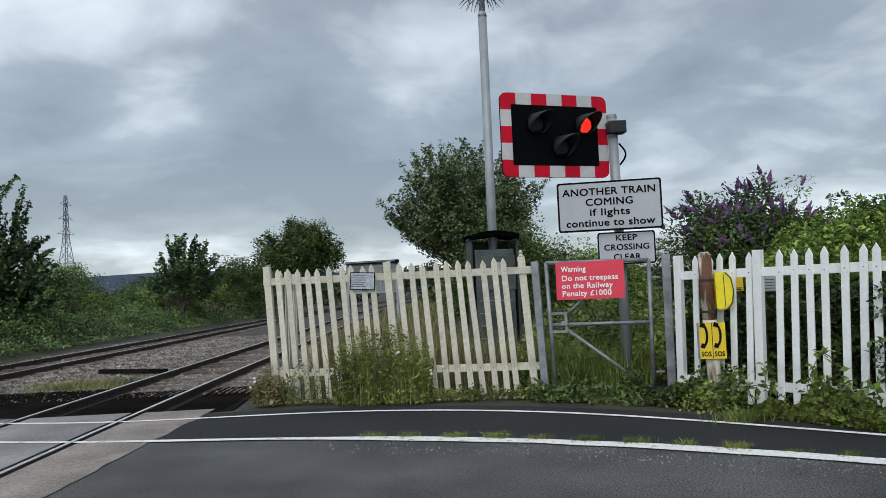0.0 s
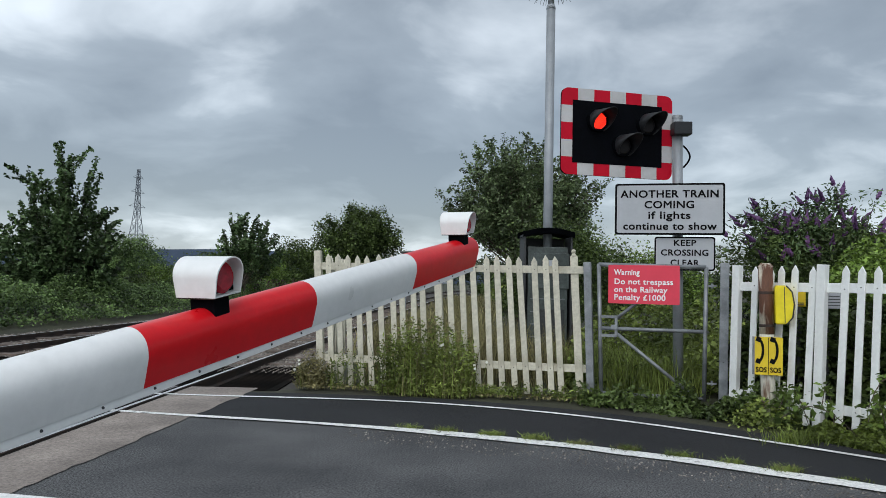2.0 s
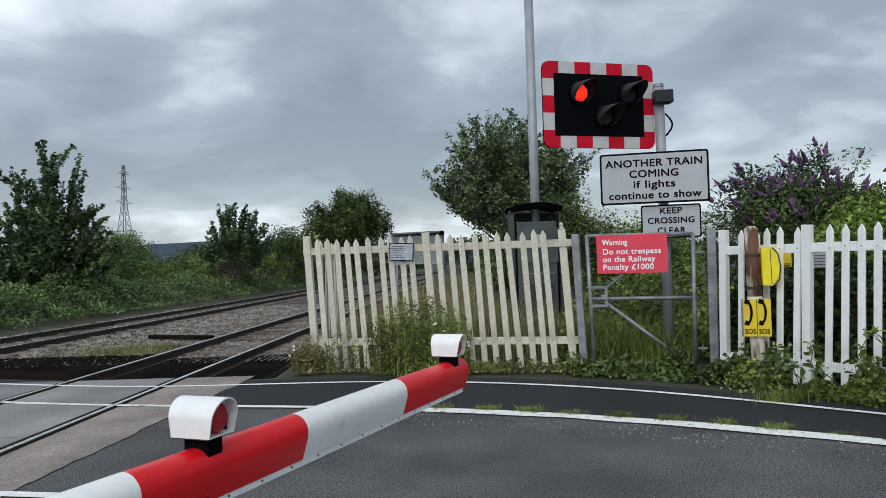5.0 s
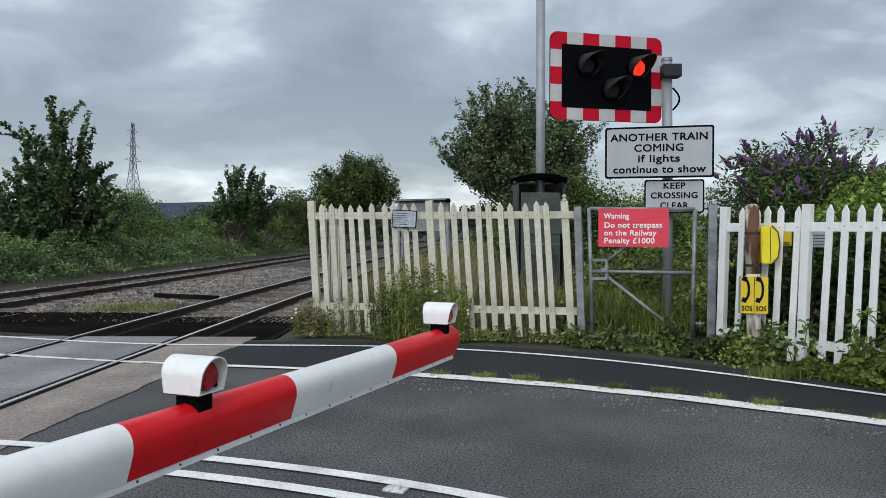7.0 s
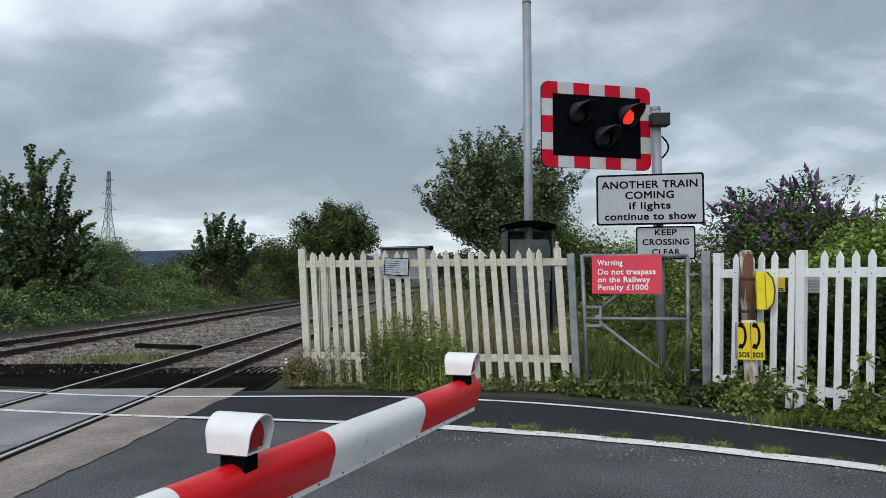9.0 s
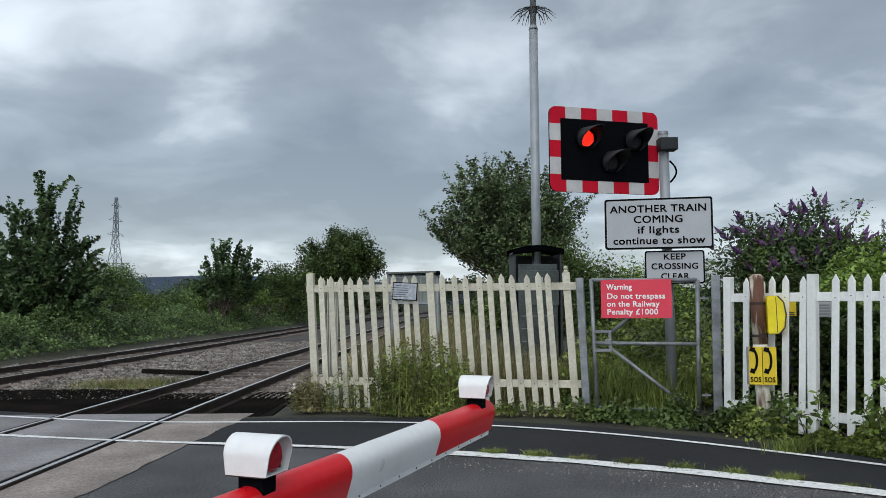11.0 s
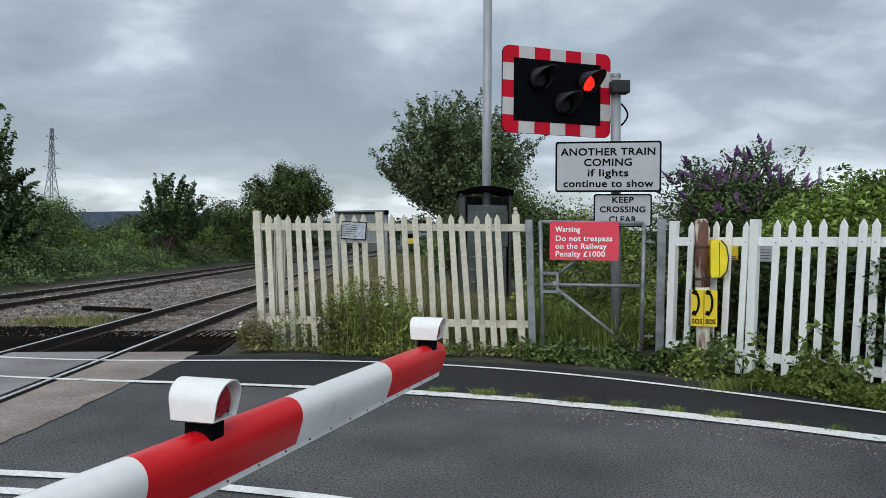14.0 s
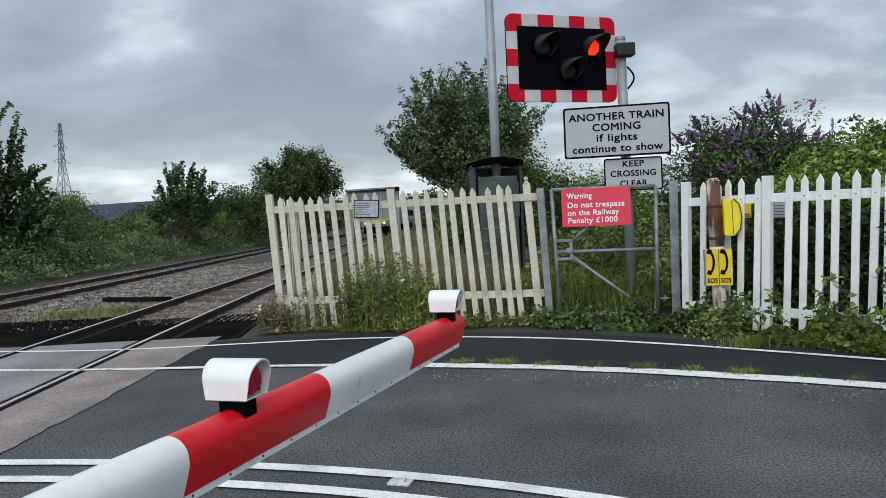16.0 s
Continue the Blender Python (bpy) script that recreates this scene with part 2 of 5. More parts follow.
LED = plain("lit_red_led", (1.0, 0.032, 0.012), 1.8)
TRAINYELLOW = material("faded_yellow_end", (0.66, 0.47, 0.04), (0.52, 0.36, 0.03), 0.5, 2, 10, 0)
HEADLIGHT = plain("train_headlight", (1.0, 0.9, 0.65), 0.5)
# the haze of distance is painted into the hill as dark blue
HILL = material("hazed_hill", (0.075, 0.098, 0.135), (0.062, 0.082, 0.118), 1.0, 0.004, 0.02, 0, fine_amount=0.12, spec=0)

# ---- building helpers ----


def part(name, bm, mat, parent=None, label="", m=None, smooth=False):
    """Link a bmesh as one mesh object under a thing or a part."""
    me = bpy.data.meshes.new(name)
    bm.to_mesh(me)
    bm.free()
    me.materials.append(mat)
    if smooth:
        for p in me.polygons:
            p.use_smooth = True
    ob = new(name, me)
    if parent:
        ob.parent = parent
    if m is not None:
        ob.matrix_basis = m
    return tagged(ob, label) if label else ob


def shared(name, me, parent, m):
    ob = new(name, me)
    ob.parent = parent
    ob.matrix_basis = m
    return ob


def thing(name, label, category, m=None, group=""):
    ob = new(name)
    ob.empty_display_size = 0.2
    if m is not None:
        ob.matrix_basis = m
    return tagged(ob, label, category, group)


def box(bm, sx, sy, sz, x=0, y=0, z=0, rx=0, ry=0, rz=0, bevel=0.0):
    g = bmesh.ops.create_cube(bm, size=1, matrix=pose(x, y, z, rx, ry, rz) @ Matrix.Diagonal((sx, sy, sz, 1)))
    if bevel:
        edges = list({e for v in g["verts"] for e in v.link_edges})
        bmesh.ops.bevel(bm, geom=edges, offset=bevel, segments=2, affect="EDGES", profile=0.6)
    return bm


def tube(bm, a, b, r0, r1=None, seg=10, caps=True):
    a, b = Vector(a), Vector(b)
    d = b - a
    m = Matrix.Translation((a + b) / 2) @ d.to_track_quat("Z", "Y").to_matrix().to_4x4()
    bmesh.ops.create_cone(bm, cap_ends=caps, segments=seg, radius1=r0, radius2=r0 if r1 is None else r1, depth=d.length, matrix=m)
    return bm


def nb():
    return bmesh.new()


def grid_mesh(name, verts, faces, mat, parent=None, smooth=False):
    me = bpy.data.meshes.new(name)
    me.from_pydata([tuple(v) for v in verts], [], [tuple(f) for f in faces])
    me.materials.append(mat)
    if smooth:
        for p in me.polygons:
            p.use_smooth = True
    ob = new(name, me)
    if parent:
        ob.parent = parent
    return ob


def lettering(name, body, width, height, mat, parent, m, label="", align="CENTER", bold=0.028):
    """Words in the built-in font, scaled to a line of that width and capital height."""
    cu = bpy.data.curves.new(name, "FONT")
    cu.body, cu.align_x, cu.extrude, cu.offset = body, align, 0.004, 0.0
    cu.space_character = 1.06
    cu.resolution_u = 3
    tmp = bpy.data.objects.new(name, cu)
    scene.collection.objects.link(tmp)
    me = bpy.data.meshes.new_from_object(tmp.evaluated_get(bpy.context.evaluated_depsgraph_get()))
    bpy.data.objects.remove(tmp)
    bpy.data.curves.remove(cu)
    xs = [v.co.x for v in me.vertices]
    k = width / (max(xs) - min(xs))
    me.transform(Matrix.Diagonal((k, height / 0.72, 0.25, 1)))
    # a heavier stroke, from the same outline laid four times
    bm = nb()
    w = bold * height
    for i, (dx, dy) in enumerate(((w, w), (-w, w), (w, -w), (-w, -w))):
        me.transform(Matrix.Translation((dx, dy, 0.0003 * i)))
        bm.from_mesh(me)
        me.transform(Matrix.Translation((-dx, -dy, -0.0003 * i)))
    bm.to_mesh(me)
    bm.free()
    # one piece for each word: cut the line at its widest gaps
    words = body.split()
    spans = []
    for lo, hi in sorted((min(me.vertices[i].co.x for i in p.vertices), max(me.vertices[i].co.x for i in p.vertices)) for p in me.polygons):
        if spans and lo <= spans[-1][1] + 1e-5:
            spans[-1][1] = max(spans[-1][1], hi)
        else:
            spans.append([lo, hi])
    gaps = sorted(((b[0] - a[1], (b[0] + a[1]) / 2) for a, b in zip(spans, spans[1:])), reverse=True)[: len(words) - 1]
    cuts = [-1e9] + sorted(g[1] for g in gaps) + [1e9]
    for word, lo, hi in zip(words, cuts, cuts[1:]):
        bm = nb()
        bm.from_mesh(me)
        bmesh.ops.delete(bm, geom=[v for v in bm.verts if not lo < v.co.x < hi], context="VERTS")
        part(name, bm, mat, parent, (label + " " + word) if label else "", m)
    bpy.data.meshes.remove(me)


def leaves(name, centres, size, mat, parent=None, rng=None, up=0.35, long=1.5, label=""):
    """Many small leaves, each a folded kite of its own, round the given centres."""
    rng = rng or np.random.default_rng(5)
    c = np.asarray(centres, float)
    n = len(c)
    a = rng.normal(size=(n, 3))
    a[:, 2] = a[:, 2] * 0.7
    a /= np.linalg.norm(a, axis=1)[:, None]
    nrm = rng.normal(size=(n, 3))
    nrm[:, 2] = np.abs(nrm[:, 2]) + up
    b = np.cross(nrm, a)
    b /= np.linalg.norm(b, axis=1)[:, None] + 1e-9
    s = (size * rng.uniform(0.55, 1.35, n))[:, None]
    nn = np.cross(a, b)
    v = np.stack([c - a * s * long * 0.5, c + b * s * 0.45 + nn * s * 0.12, c + a * s * long * 0.5, c - b * s * 0.45 + nn * s * 0.12], 1).reshape(-1, 3)
    me = bpy.data.meshes.new(name)
    me.vertices.add(n * 4)
    me.vertices.foreach_set("co", v.ravel())
    idx = np.arange(n)[:, None] * 4
    tri = np.concatenate([idx + [0, 1, 2], idx + [0, 2, 3]], 1).ravel()
    me.loops.add(n * 6)
    me.loops.foreach_set("vertex_index", tri.astype(np.int32))
    me.polygons.add(n * 2)
    me.polygons.foreach_set("loop_start", (np.arange(n * 2) * 3).astype(np.int32))
    me.polygons.foreach_set("loop_total", np.full(n * 2, 3, np.int32))
    me.update(calc_edges=True)
    me.validate()
    me.materials.append(mat)
    ob = new(name, me)
    if parent:
        ob.parent = parent
    return tagged(ob, label) if label else ob


def blades(name, bases, height, width, mat, rng, parent=None, lean=0.25):
    """Upright narrow blades or stems, each of three cross sections."""
    c = np.asarray(bases, float)
    n = len(c)
    h = height * rng.uniform(0.45, 1.15, n)
    az = rng.uniform(0, 6.283, n)
    side = np.stack([np.cos(az), np.sin(az), 0 * az], 1) * (width * rng.uniform(0.6, 1.2, n))[:, None]
    out = rng.normal(size=(n, 3)) * lean
    out[:, 2] = 0
    upv = np.zeros((n, 3))
    upv[:, 2] = h
    m1 = c + upv * 0.55 + out * h[:, None] * 0.35
    tp = c + upv + out * h[:, None]
    v = np.stack([c - side, c + side, m1 + side * 0.8, m1 - side * 0.8, tp], 1).reshape(-1, 3)
    f = []
    for i in range(n):
        k = 5 * i
        f += [(k, k + 1, k + 2, k + 3), (k + 3, k + 2, k + 4)]
    me = bpy.data.meshes.new(name)
    me.from_pydata(v.tolist(), [], f)
    me.materials.append(mat)
    ob = new(name, me)
    if parent:
        ob.parent = parent
    return ob


def clumped(rng, centre, radii, clumps, per, spread, shell=0.55, low=-1.0):
    """Leaf places in clumps through an ellipsoid, thicker towards its skin; also the clumps' own centres."""
    d = rng.normal(size=(clumps * 3, 3))
    d /= np.linalg.norm(d, axis=1)[:, None]
    d = d[d[:, 2] > low][:clumps]
    r = rng.uniform(shell, 1.0, len(d)) ** 0.7 * rng.uniform(0.8, 1.12, len(d))
    cc = np.array(centre) + d * r[:, None] * np.array(radii)
    pts = cc[:, None, :] + np.clip(rng.normal(size=(len(cc), per, 3)), -1.5, 1.5) * np.array(spread) * rng.uniform(0.6, 1.3, (len(cc), 1, 1))
    return pts.reshape(-1, 3), cc


def tree(name, x, y, height, radii, crown_z, leaf, label, rng_seed, clumps=70, per=130, size=0.13, spread=0.35, trunk=0.13, z=0.0, low=-1.0, shell=0.35, stems=1, spray=0.0):
    rng = np.random.default_rng(rng_seed)
    t = thing(name, label, "tree", pose(x, y, z))
    pts, cc = clumped(rng, (0, 0, crown_z), radii, clumps, per, (spread, spread, spread * 0.8), shell, low)
    if spray:
        # leaves strung along the outer ends of rising branches
        way = cc - np.array((0, 0, max(crown_z - radii[2] * 1.1, 0.2)))
        way = way / np.linalg.norm(way, axis=1)[:, None] + np.array((0, 0, 0.35))
        run = rng.uniform(-1.5, 1.0, (len(cc), per, 1)) * spray * rng.uniform(0.7, 1.5, (len(cc), 1, 1))
        pts = (cc[:, None, :] + way[:, None, :] * run + rng.normal(size=(len(cc), per, 3)) * spread * np.clip(1.1 - run / spray * 0.5, 0.35, 1.6)).reshape(-1, 3)
    keep = pts[:, 2] > 0.1
    leaves("crown", pts[keep], size, leaf, t, rng)
    bm = nb()
    fork = Vector((0.1, 0, max(crown_z - radii[2] * 0.75, 0.5)))
    for s in range(stems):
        off = Vector((rng.uniform(-0.3, 0.3) * (stems > 1), rng.uniform(-0.3, 0.3) * (stems > 1), 0))
        tube(bm, off * 0.6, fork + off, trunk, trunk * 0.7, 9)
    top = Vector((0, 0, crown_z + radii[2] * 0.5))
    tube(bm, fork, top, trunk * 0.7, trunk * 0.2, 8)
    part("trunk", bm, BARK, t, smooth=True)
    bm = nb()
    for c in cc:
        c = Vector(c)
        root = fork.lerp(top, min(max((c.z - fork.z) / max(top.z - fork.z, 0.1) * 0.6, 0.0), 0.9))
        bend = root.lerp(c, 0.5) + Vector((0, 0, 0.12 * (c - root).length))
        tube(bm, root, bend, trunk * 0.26, trunk * 0.17, 5, False)
        tube(bm, bend, c, trunk * 0.17, trunk * 0.05, 5, False)
    part("limbs", bm, BARK, t)
    return t

def curve_at(a, b, c, u):
    return a * (1 - u) ** 2 + b * 2 * u * (1 - u) + c * u * u


def spray_tree(name, x, y, label, seed, fork, centre, radii, leaf, shoots=60, size=0.14, width=0.10, step=0.035, low=-0.3, side=4, trunk=0.09, stems=3, inner=0.35, rise=0.35, bare=0):
    """A tree of rising leafy shoots: each limb curves up and out, and carries side shoots clad in leaves."""
    rng = np.random.default_rng(seed)
    t = thing(name, label, "tree", pose(x, y, 0))
    d = rng.normal(size=(shoots * 6, 3))
    d /= np.linalg.norm(d, axis=1)[:, None]
    d = d[d[:, 2] > low][:shoots]
    ends = np.array(centre) + d * np.array(radii) * (rng.uniform(inner, 1.0, len(d)) ** 0.5 * rng.uniform(0.88, 1.07, len(d)))[:, None]
    pts = []
    for k, end in enumerate(ends):
        a = np.array([rng.normal() * 0.12, rng.normal() * 0.12, fork * rng.uniform(0.75, 1.3)])
        b = np.array([a[0] + (end[0] - a[0]) * 0.62, a[1] + (end[1] - a[1]) * 0.62, a[2] + (end[2] - a[2]) * rise])
        L = float(np.linalg.norm(end - a))
        bm = nb()
        us = np.linspace(0, 1, 6)
        for i in range(5):
            r0, r1 = (trunk * 0.34 * (1 - 0.85 * us[i]), trunk * 0.34 * (1 - 0.85 * us[i + 1]))
            tube(bm, curve_at(a, b, end, us[i]), curve_at(a, b, end, us[i + 1]), r0, r1, 5, False)
        u = rng.uniform(0.38, 1.0, max(int(L / step), 8))
        q = np.array([curve_at(a, b, end, w) for w in u])
        pts.append(q + rng.normal(size=q.shape) * (width * (1.45 - u))[:, None])
        for j in range(side):
            w = rng.uniform(0.40, 0.92)
            root = curve_at(a, b, end, w)
            way = 2 * (1 - w) * (b - a) + 2 * w * (end - b)
            way = way / np.linalg.norm(way) + rng.normal(size=3) * 0.55
            way[2] += 0.12
            tip = root + way / np.linalg.norm(way) * L * rng.uniform(0.14, 0.30)
            tube(bm, root, tip, trunk * 0.09, trunk * 0.03, 4, False)
            v = rng.uniform(0.1, 1.0, max(int(L * 0.22 / step * 1.5), 6))
            q = root + (tip - root) * v[:, None]
            pts.append(q + rng.normal(size=q.shape) * (width * 0.8 * (1.3 - 0.8 * v))[:, None])
        part("limb", bm, BARK, t)
    for k in range(bare):
        a = np.array([rng.normal() * 0.25 - 0.3, -0.3, 0.2])
        end = a + np.array([rng.normal() * 0.5 - 0.3, -0.3, rng.uniform(1.2, 2.0)])
        bm = nb()
        tube(bm, a, end, 0.03, 0.012, 5)
        part("dead_limb", bm, SLEEPER, t, "bare pale dead limb")
    leaves("crown", np.concatenate(pts), size, leaf, t, rng, up=0.5)
    for k in range(stems):
        a = 2.4 * k
        bm = nb()
        foot = Vector((0.16 * math.cos(a), 0.16 * math.sin(a), -0.05)) if stems > 1 else Vector((0, 0, -0.05))
        tube(bm, foot, (foot.x * 1.6, foot.y * 1.6, fork * 1.25), trunk, trunk * 0.6, 9)
        part("trunk", bm, BARK, t, smooth=True)
    return t


# ---- lines of the plan ----
SLOPE_Y = [-60, 0, 20, 30, 60, 75, 125, 200, 900]
SLOPE_X = [0.0, 0.012, 0.055, 0.046, 0.046, 0.07, 0.13, 0.20, 0.20]
_ys = np.arange(-60, 900, 0.25)
_sl = np.interp(_ys, SLOPE_Y, SLOPE_X)
_xs = np.cumsum(_sl) * 0.25
_xs += -4.55 - np.interp(0, _ys, _xs)
FAR = -5.55


def xc(y):
    """Centre line of the near track."""
    return float(np.interp(y, _ys, _xs))


def heading(y):
    return math.degrees(math.atan(float(np.interp(y, SLOPE_Y, SLOPE_X))))


def smooth_line(points, n=160):
    p = np.array(points, float)
    s = np.concatenate([[0], np.cumsum(np.hypot(*np.diff(p, axis=0).T))])
    u = np.linspace(0, s[-1], n)
    q = np.stack([np.interp(u, s, p[:, 0]), np.interp(u, s, p[:, 1])], 1)
    for _ in range(6):
        q[1:-1] = (q[:-2] + 2 * q[1:-1] + q[2:]) / 4
    return q


def offset(q, d):
    t = np.gradient(q, axis=0)
    t /= np.linalg.norm(t, axis=1)[:, None]
    return q + np.stack([t[:, 1], -t[:, 0]], 1) * (d if np.isscalar(d) else np.asarray(d)[:, None])


def strip(name, a, b, z, mat, label="", kind="structure", parent=None):
    n = len(a)
    v = [(x, y, z) for x, y in a] + [(x, y, z) for x, y in b]
    f = [(i, i + n, i + n + 1, i + 1) for i in range(n - 1)]
    ob = grid_mesh(name, v, f, mat, parent)
    return tagged(ob, label, "", "", kind) if not parent else ob


EDGE = smooth_line([(-40, 21), (-14, 12.2), (-8, 10.0), (-4.87, 8.93), (-3.1, 8.40), (-1.73, 8.20), (-0.3, 7.80), (0.63, 7.46), (1.62, 6.98), (2.45, 6.47), (3.13, 5.95), (3.45, 5.72), (6.0, 3.7), (9.5, 0.6), (20, -10)])
FOOT = smooth_line([(-40, 22.5), (-14, 13.6), (-8, 11.4), (-5.6, 10.45), (-3.7, 9.83), (-2.5, 9.82), (-1.33, 9.84), (-0.25, 9.70), (0.8, 9.30), (1.5, 8.97), (2.1, 8.55), (2.6, 8.12), (3.35, 7.41), (3.95, 6.78), (4.6, 6.1), (7.2, 3.9), (10.7, 1.2), (21, -9.2)])
rng = np.random.default_rng(11)

# ---- ground: one sheet to the horizon, dropped under the railway ----
gx = np.concatenate([-np.geomspace(3500, 22, 26), np.arange(-20, 14.1, 0.8), np.geomspace(16, 3500, 26)])
gy = np.concatenate([-np.geomspace(3500, 12, 22), np.arange(-10, 42, 0.8), np.geomspace(44, 4500, 34)])
GX, GY = np.meshgrid(gx, gy)
cx = np.interp(GY, _ys, _xs)
rail_zone = np.clip((GY - 10.6) / 0.8, 0, 1) * np.clip((GX - (cx + FAR - 2.6)) / 0.6, 0, 1) * np.clip((cx + 2.3 - GX) / 0.6, 0, 1)
GZ = -0.03 - 0.2 * rail_zone
gv = np.stack([GX.ravel(), GY.ravel(), GZ.ravel()], 1)
nx = len(gx)
gf = [(j * nx + i, j * nx + i + 1, (j + 1) * nx + i + 1, (j + 1) * nx + i) for j in range(len(gy) - 1) for i in range(nx - 1)]
ground = tagged(grid_mesh("ground", gv, gf, EARTH, smooth=True), "grassy earth beside the railway and fields beyond", "ground", kind="structure")

strip("road", EDGE, offset(EDGE, 7.4), 0.0, ASPHALT, "worn grey asphalt road leading over the crossing")
strip("pavement", offset(FOOT, -0.38), EDGE, 0.003, FOOTWAY, "dark newer asphalt footway beside the road")
wear = 0.052 + 0.055 * np.clip((EDGE[:, 0] + 1.2) / 1.4, 0, 1) + rng.uniform(-0.012, 0.012, len(EDGE))
worn = np.clip((EDGE[:, 0] + 0.6) / 1.0, 0, 1)
rag = [worn * np.array([0.040 * noise.noise((float(x) * 3.1, k, 0)) + 0.036 * noise.noise((float(x) * 11, k, 4)) for x in EDGE[:, 0]]) for k in (1, 8)]
strip("edge_line", offset(EDGE, -wear + rag[0]), offset(EDGE, wear + rag[1]), 0.014, WORNLINE, "worn white painted edge line on asphalt")
strip("footway_line", offset(FOOT, 0.0), offset(FOOT, 0.085), 0.014, LINE, "white painted line along the footway's outer edge")
i0 = int(np.argmin(np.abs(EDGE[:, 0] + 3.4)))
CEN = EDGE[i0:]
strip("centre_line_far", offset(CEN, 3.06), offset(CEN, 3.17), 0.012, LINE, "white painted centre line, far one of two")
strip("centre_line_near", offset(CEN, 3.38), offset(CEN, 3.49), 0.012, LINE, "white painted centre line, near one of two")


def road_stud():
    t = thing("road_stud", "white cast reflecting road stud between the double lines", "road stud", pose(-0.27, 4.29, 0.0, 0, 0, -22))
    bm = nb()
    box(bm, 0.13, 0.09, 0.016, 0, 0, 0.008, bevel=0.006)
    box(bm, 0.06, 0.05, 0.012, 0, 0, 0.021, bevel=0.005)
    part("casting", bm, STUDWHITE, t)


road_stud()

# ---- crossing deck: panels between and beside the rails ----
deck = tagged(new("crossing_deck"), "concrete panels filling the level crossing between rails", "crossing deck", kind="structure")


def panel(x0, x1, y0, y1, mat, name="concrete_panel", z=0.009):
    """A deck panel whose long sides follow the rails; x0 and x1 are offsets from the near track's centre."""
    bm = nb()
    g = 0.012
    ys = np.linspace(y0 + g, y1 - g, 4)
    top = [(xc(y) + x0 + g, y) for y in ys] + [(xc(y) + x1 - g, y) for y in ys[::-1]]
    vs = [bm.verts.new((x, y, z + rng.uniform(-0.0015, 0.0015))) for x, y in top]
    f = bm.faces.new(vs)
    r = bmesh.ops.extrude_face_region(bm, geom=[f])
    bmesh.ops.translate(bm, verts=[e for e in r["geom"] if isinstance(e, bmesh.types.BMVert)], vec=(0, 0, -0.06))
    bmesh.ops.recalc_face_normals(bm, faces=bm.faces)
    return part(name, bm, mat, deck)


for k in range(4):
    y0, y1 = 3.45 + 1.8 * k, 3.45 + 1.8 * (k + 1)
    for tr in (0, FAR):
        panel(tr - 0.655, tr + 0.655, y0, y1, PANEL)
    panel(FAR + 0.84, FAR / 2, y0, y1, PANEL)
    panel(FAR / 2, -0.84, y0, y1, PANEL)
    panel(FAR - 1.8, FAR - 0.84, y0, y1, PANEL)
# apron beside the near rail, with a broken outer edge
ys = np.linspace(3.4, 10.6, 60)
inner = np.array([(xc(y) + 0.84, y) for y in ys])
outer = np.array([(xc(y) + 1.50 + 0.045 * (y - 5) + 0.05 * noise.noise((y * 2.1, 3, 1)) + 0.025 * noise.noise((y * 9, 7, 2)), y) for y in ys])
strip("concrete_apron", inner, outer, 0.008, CONCRETE, "brown concrete apron beside the rail with a broken edge")


ys = np.linspace(3.4, 10.65, 24)
for o in (0.7525, -0.7525, FAR + 0.7525, FAR - 0.7525):
    strip("flangeway", [(xc(q) + o - 0.10, q) for q in ys], [(xc(q) + o + 0.09, q) for q in ys], 0.0042, GUARD, parent=deck)


def rail(offset_x, y0, y1, name):
    """Flat-bottomed rail swept along the track: foot, web and head, with a polished running surface."""
    prof = [(-0.07, -0.139), (0.07, -0.139), (0.07, -0.127), (0.012, -0.112), (0.012, -0.03), (0.036, -0.018), (0.036, 0.014), (-0.036, 0.014), (-0.036, -0.018), (-0.012, -0.03), (-0.012, -0.112), (-0.07, -0.127)]
    ys = np.concatenate([np.arange(y0, 40, 0.8), np.arange(40, y1, 4)])
    v, f = [], []
    for y in ys:
        for px_, pz in prof:
            v.append((xc(y) + offset_x + px_, y, pz))
    n = len(prof)
    for j in range(len(ys) - 1):
        for i in range(n):
            f.append((j * n + i, j * n + (i + 1) % n, (j + 1) * n + (i + 1) % n, (j + 1) * n + i))
    r = tagged(grid_mesh(name, v, f, RUST), "long rusty steel rail with a polished head", "rail", "rails", kind="structure")
    top = [(x, y) for x, y in [(xc(q) + offset_x - 0.026, q) for q in ys]]
    tb = [(xc(q) + offset_x + 0.026, q) for q in ys]
    strip("running_surface", top, tb, 0.018, RAILTOP, parent=r)
    return r


for i, o in enumerate((0.7525, -0.7525, FAR + 0.7525, FAR - 0.7525)):
    rail(o, -8, 240, "rail_%d" % (i + 1))

# ---- ballast bed, stones, sleepers, guards ----
ys = np.concatenate([np.arange(10.62, 40, 1.0), np.arange(42, 240, 4)])
strip("ballast_bed", [(xc(y) + FAR - 2.3, y) for y in ys], [(xc(y) + 2.0, y) for y in ys], -0.15, BALLAST, "grey-brown crushed stone ballast bed")


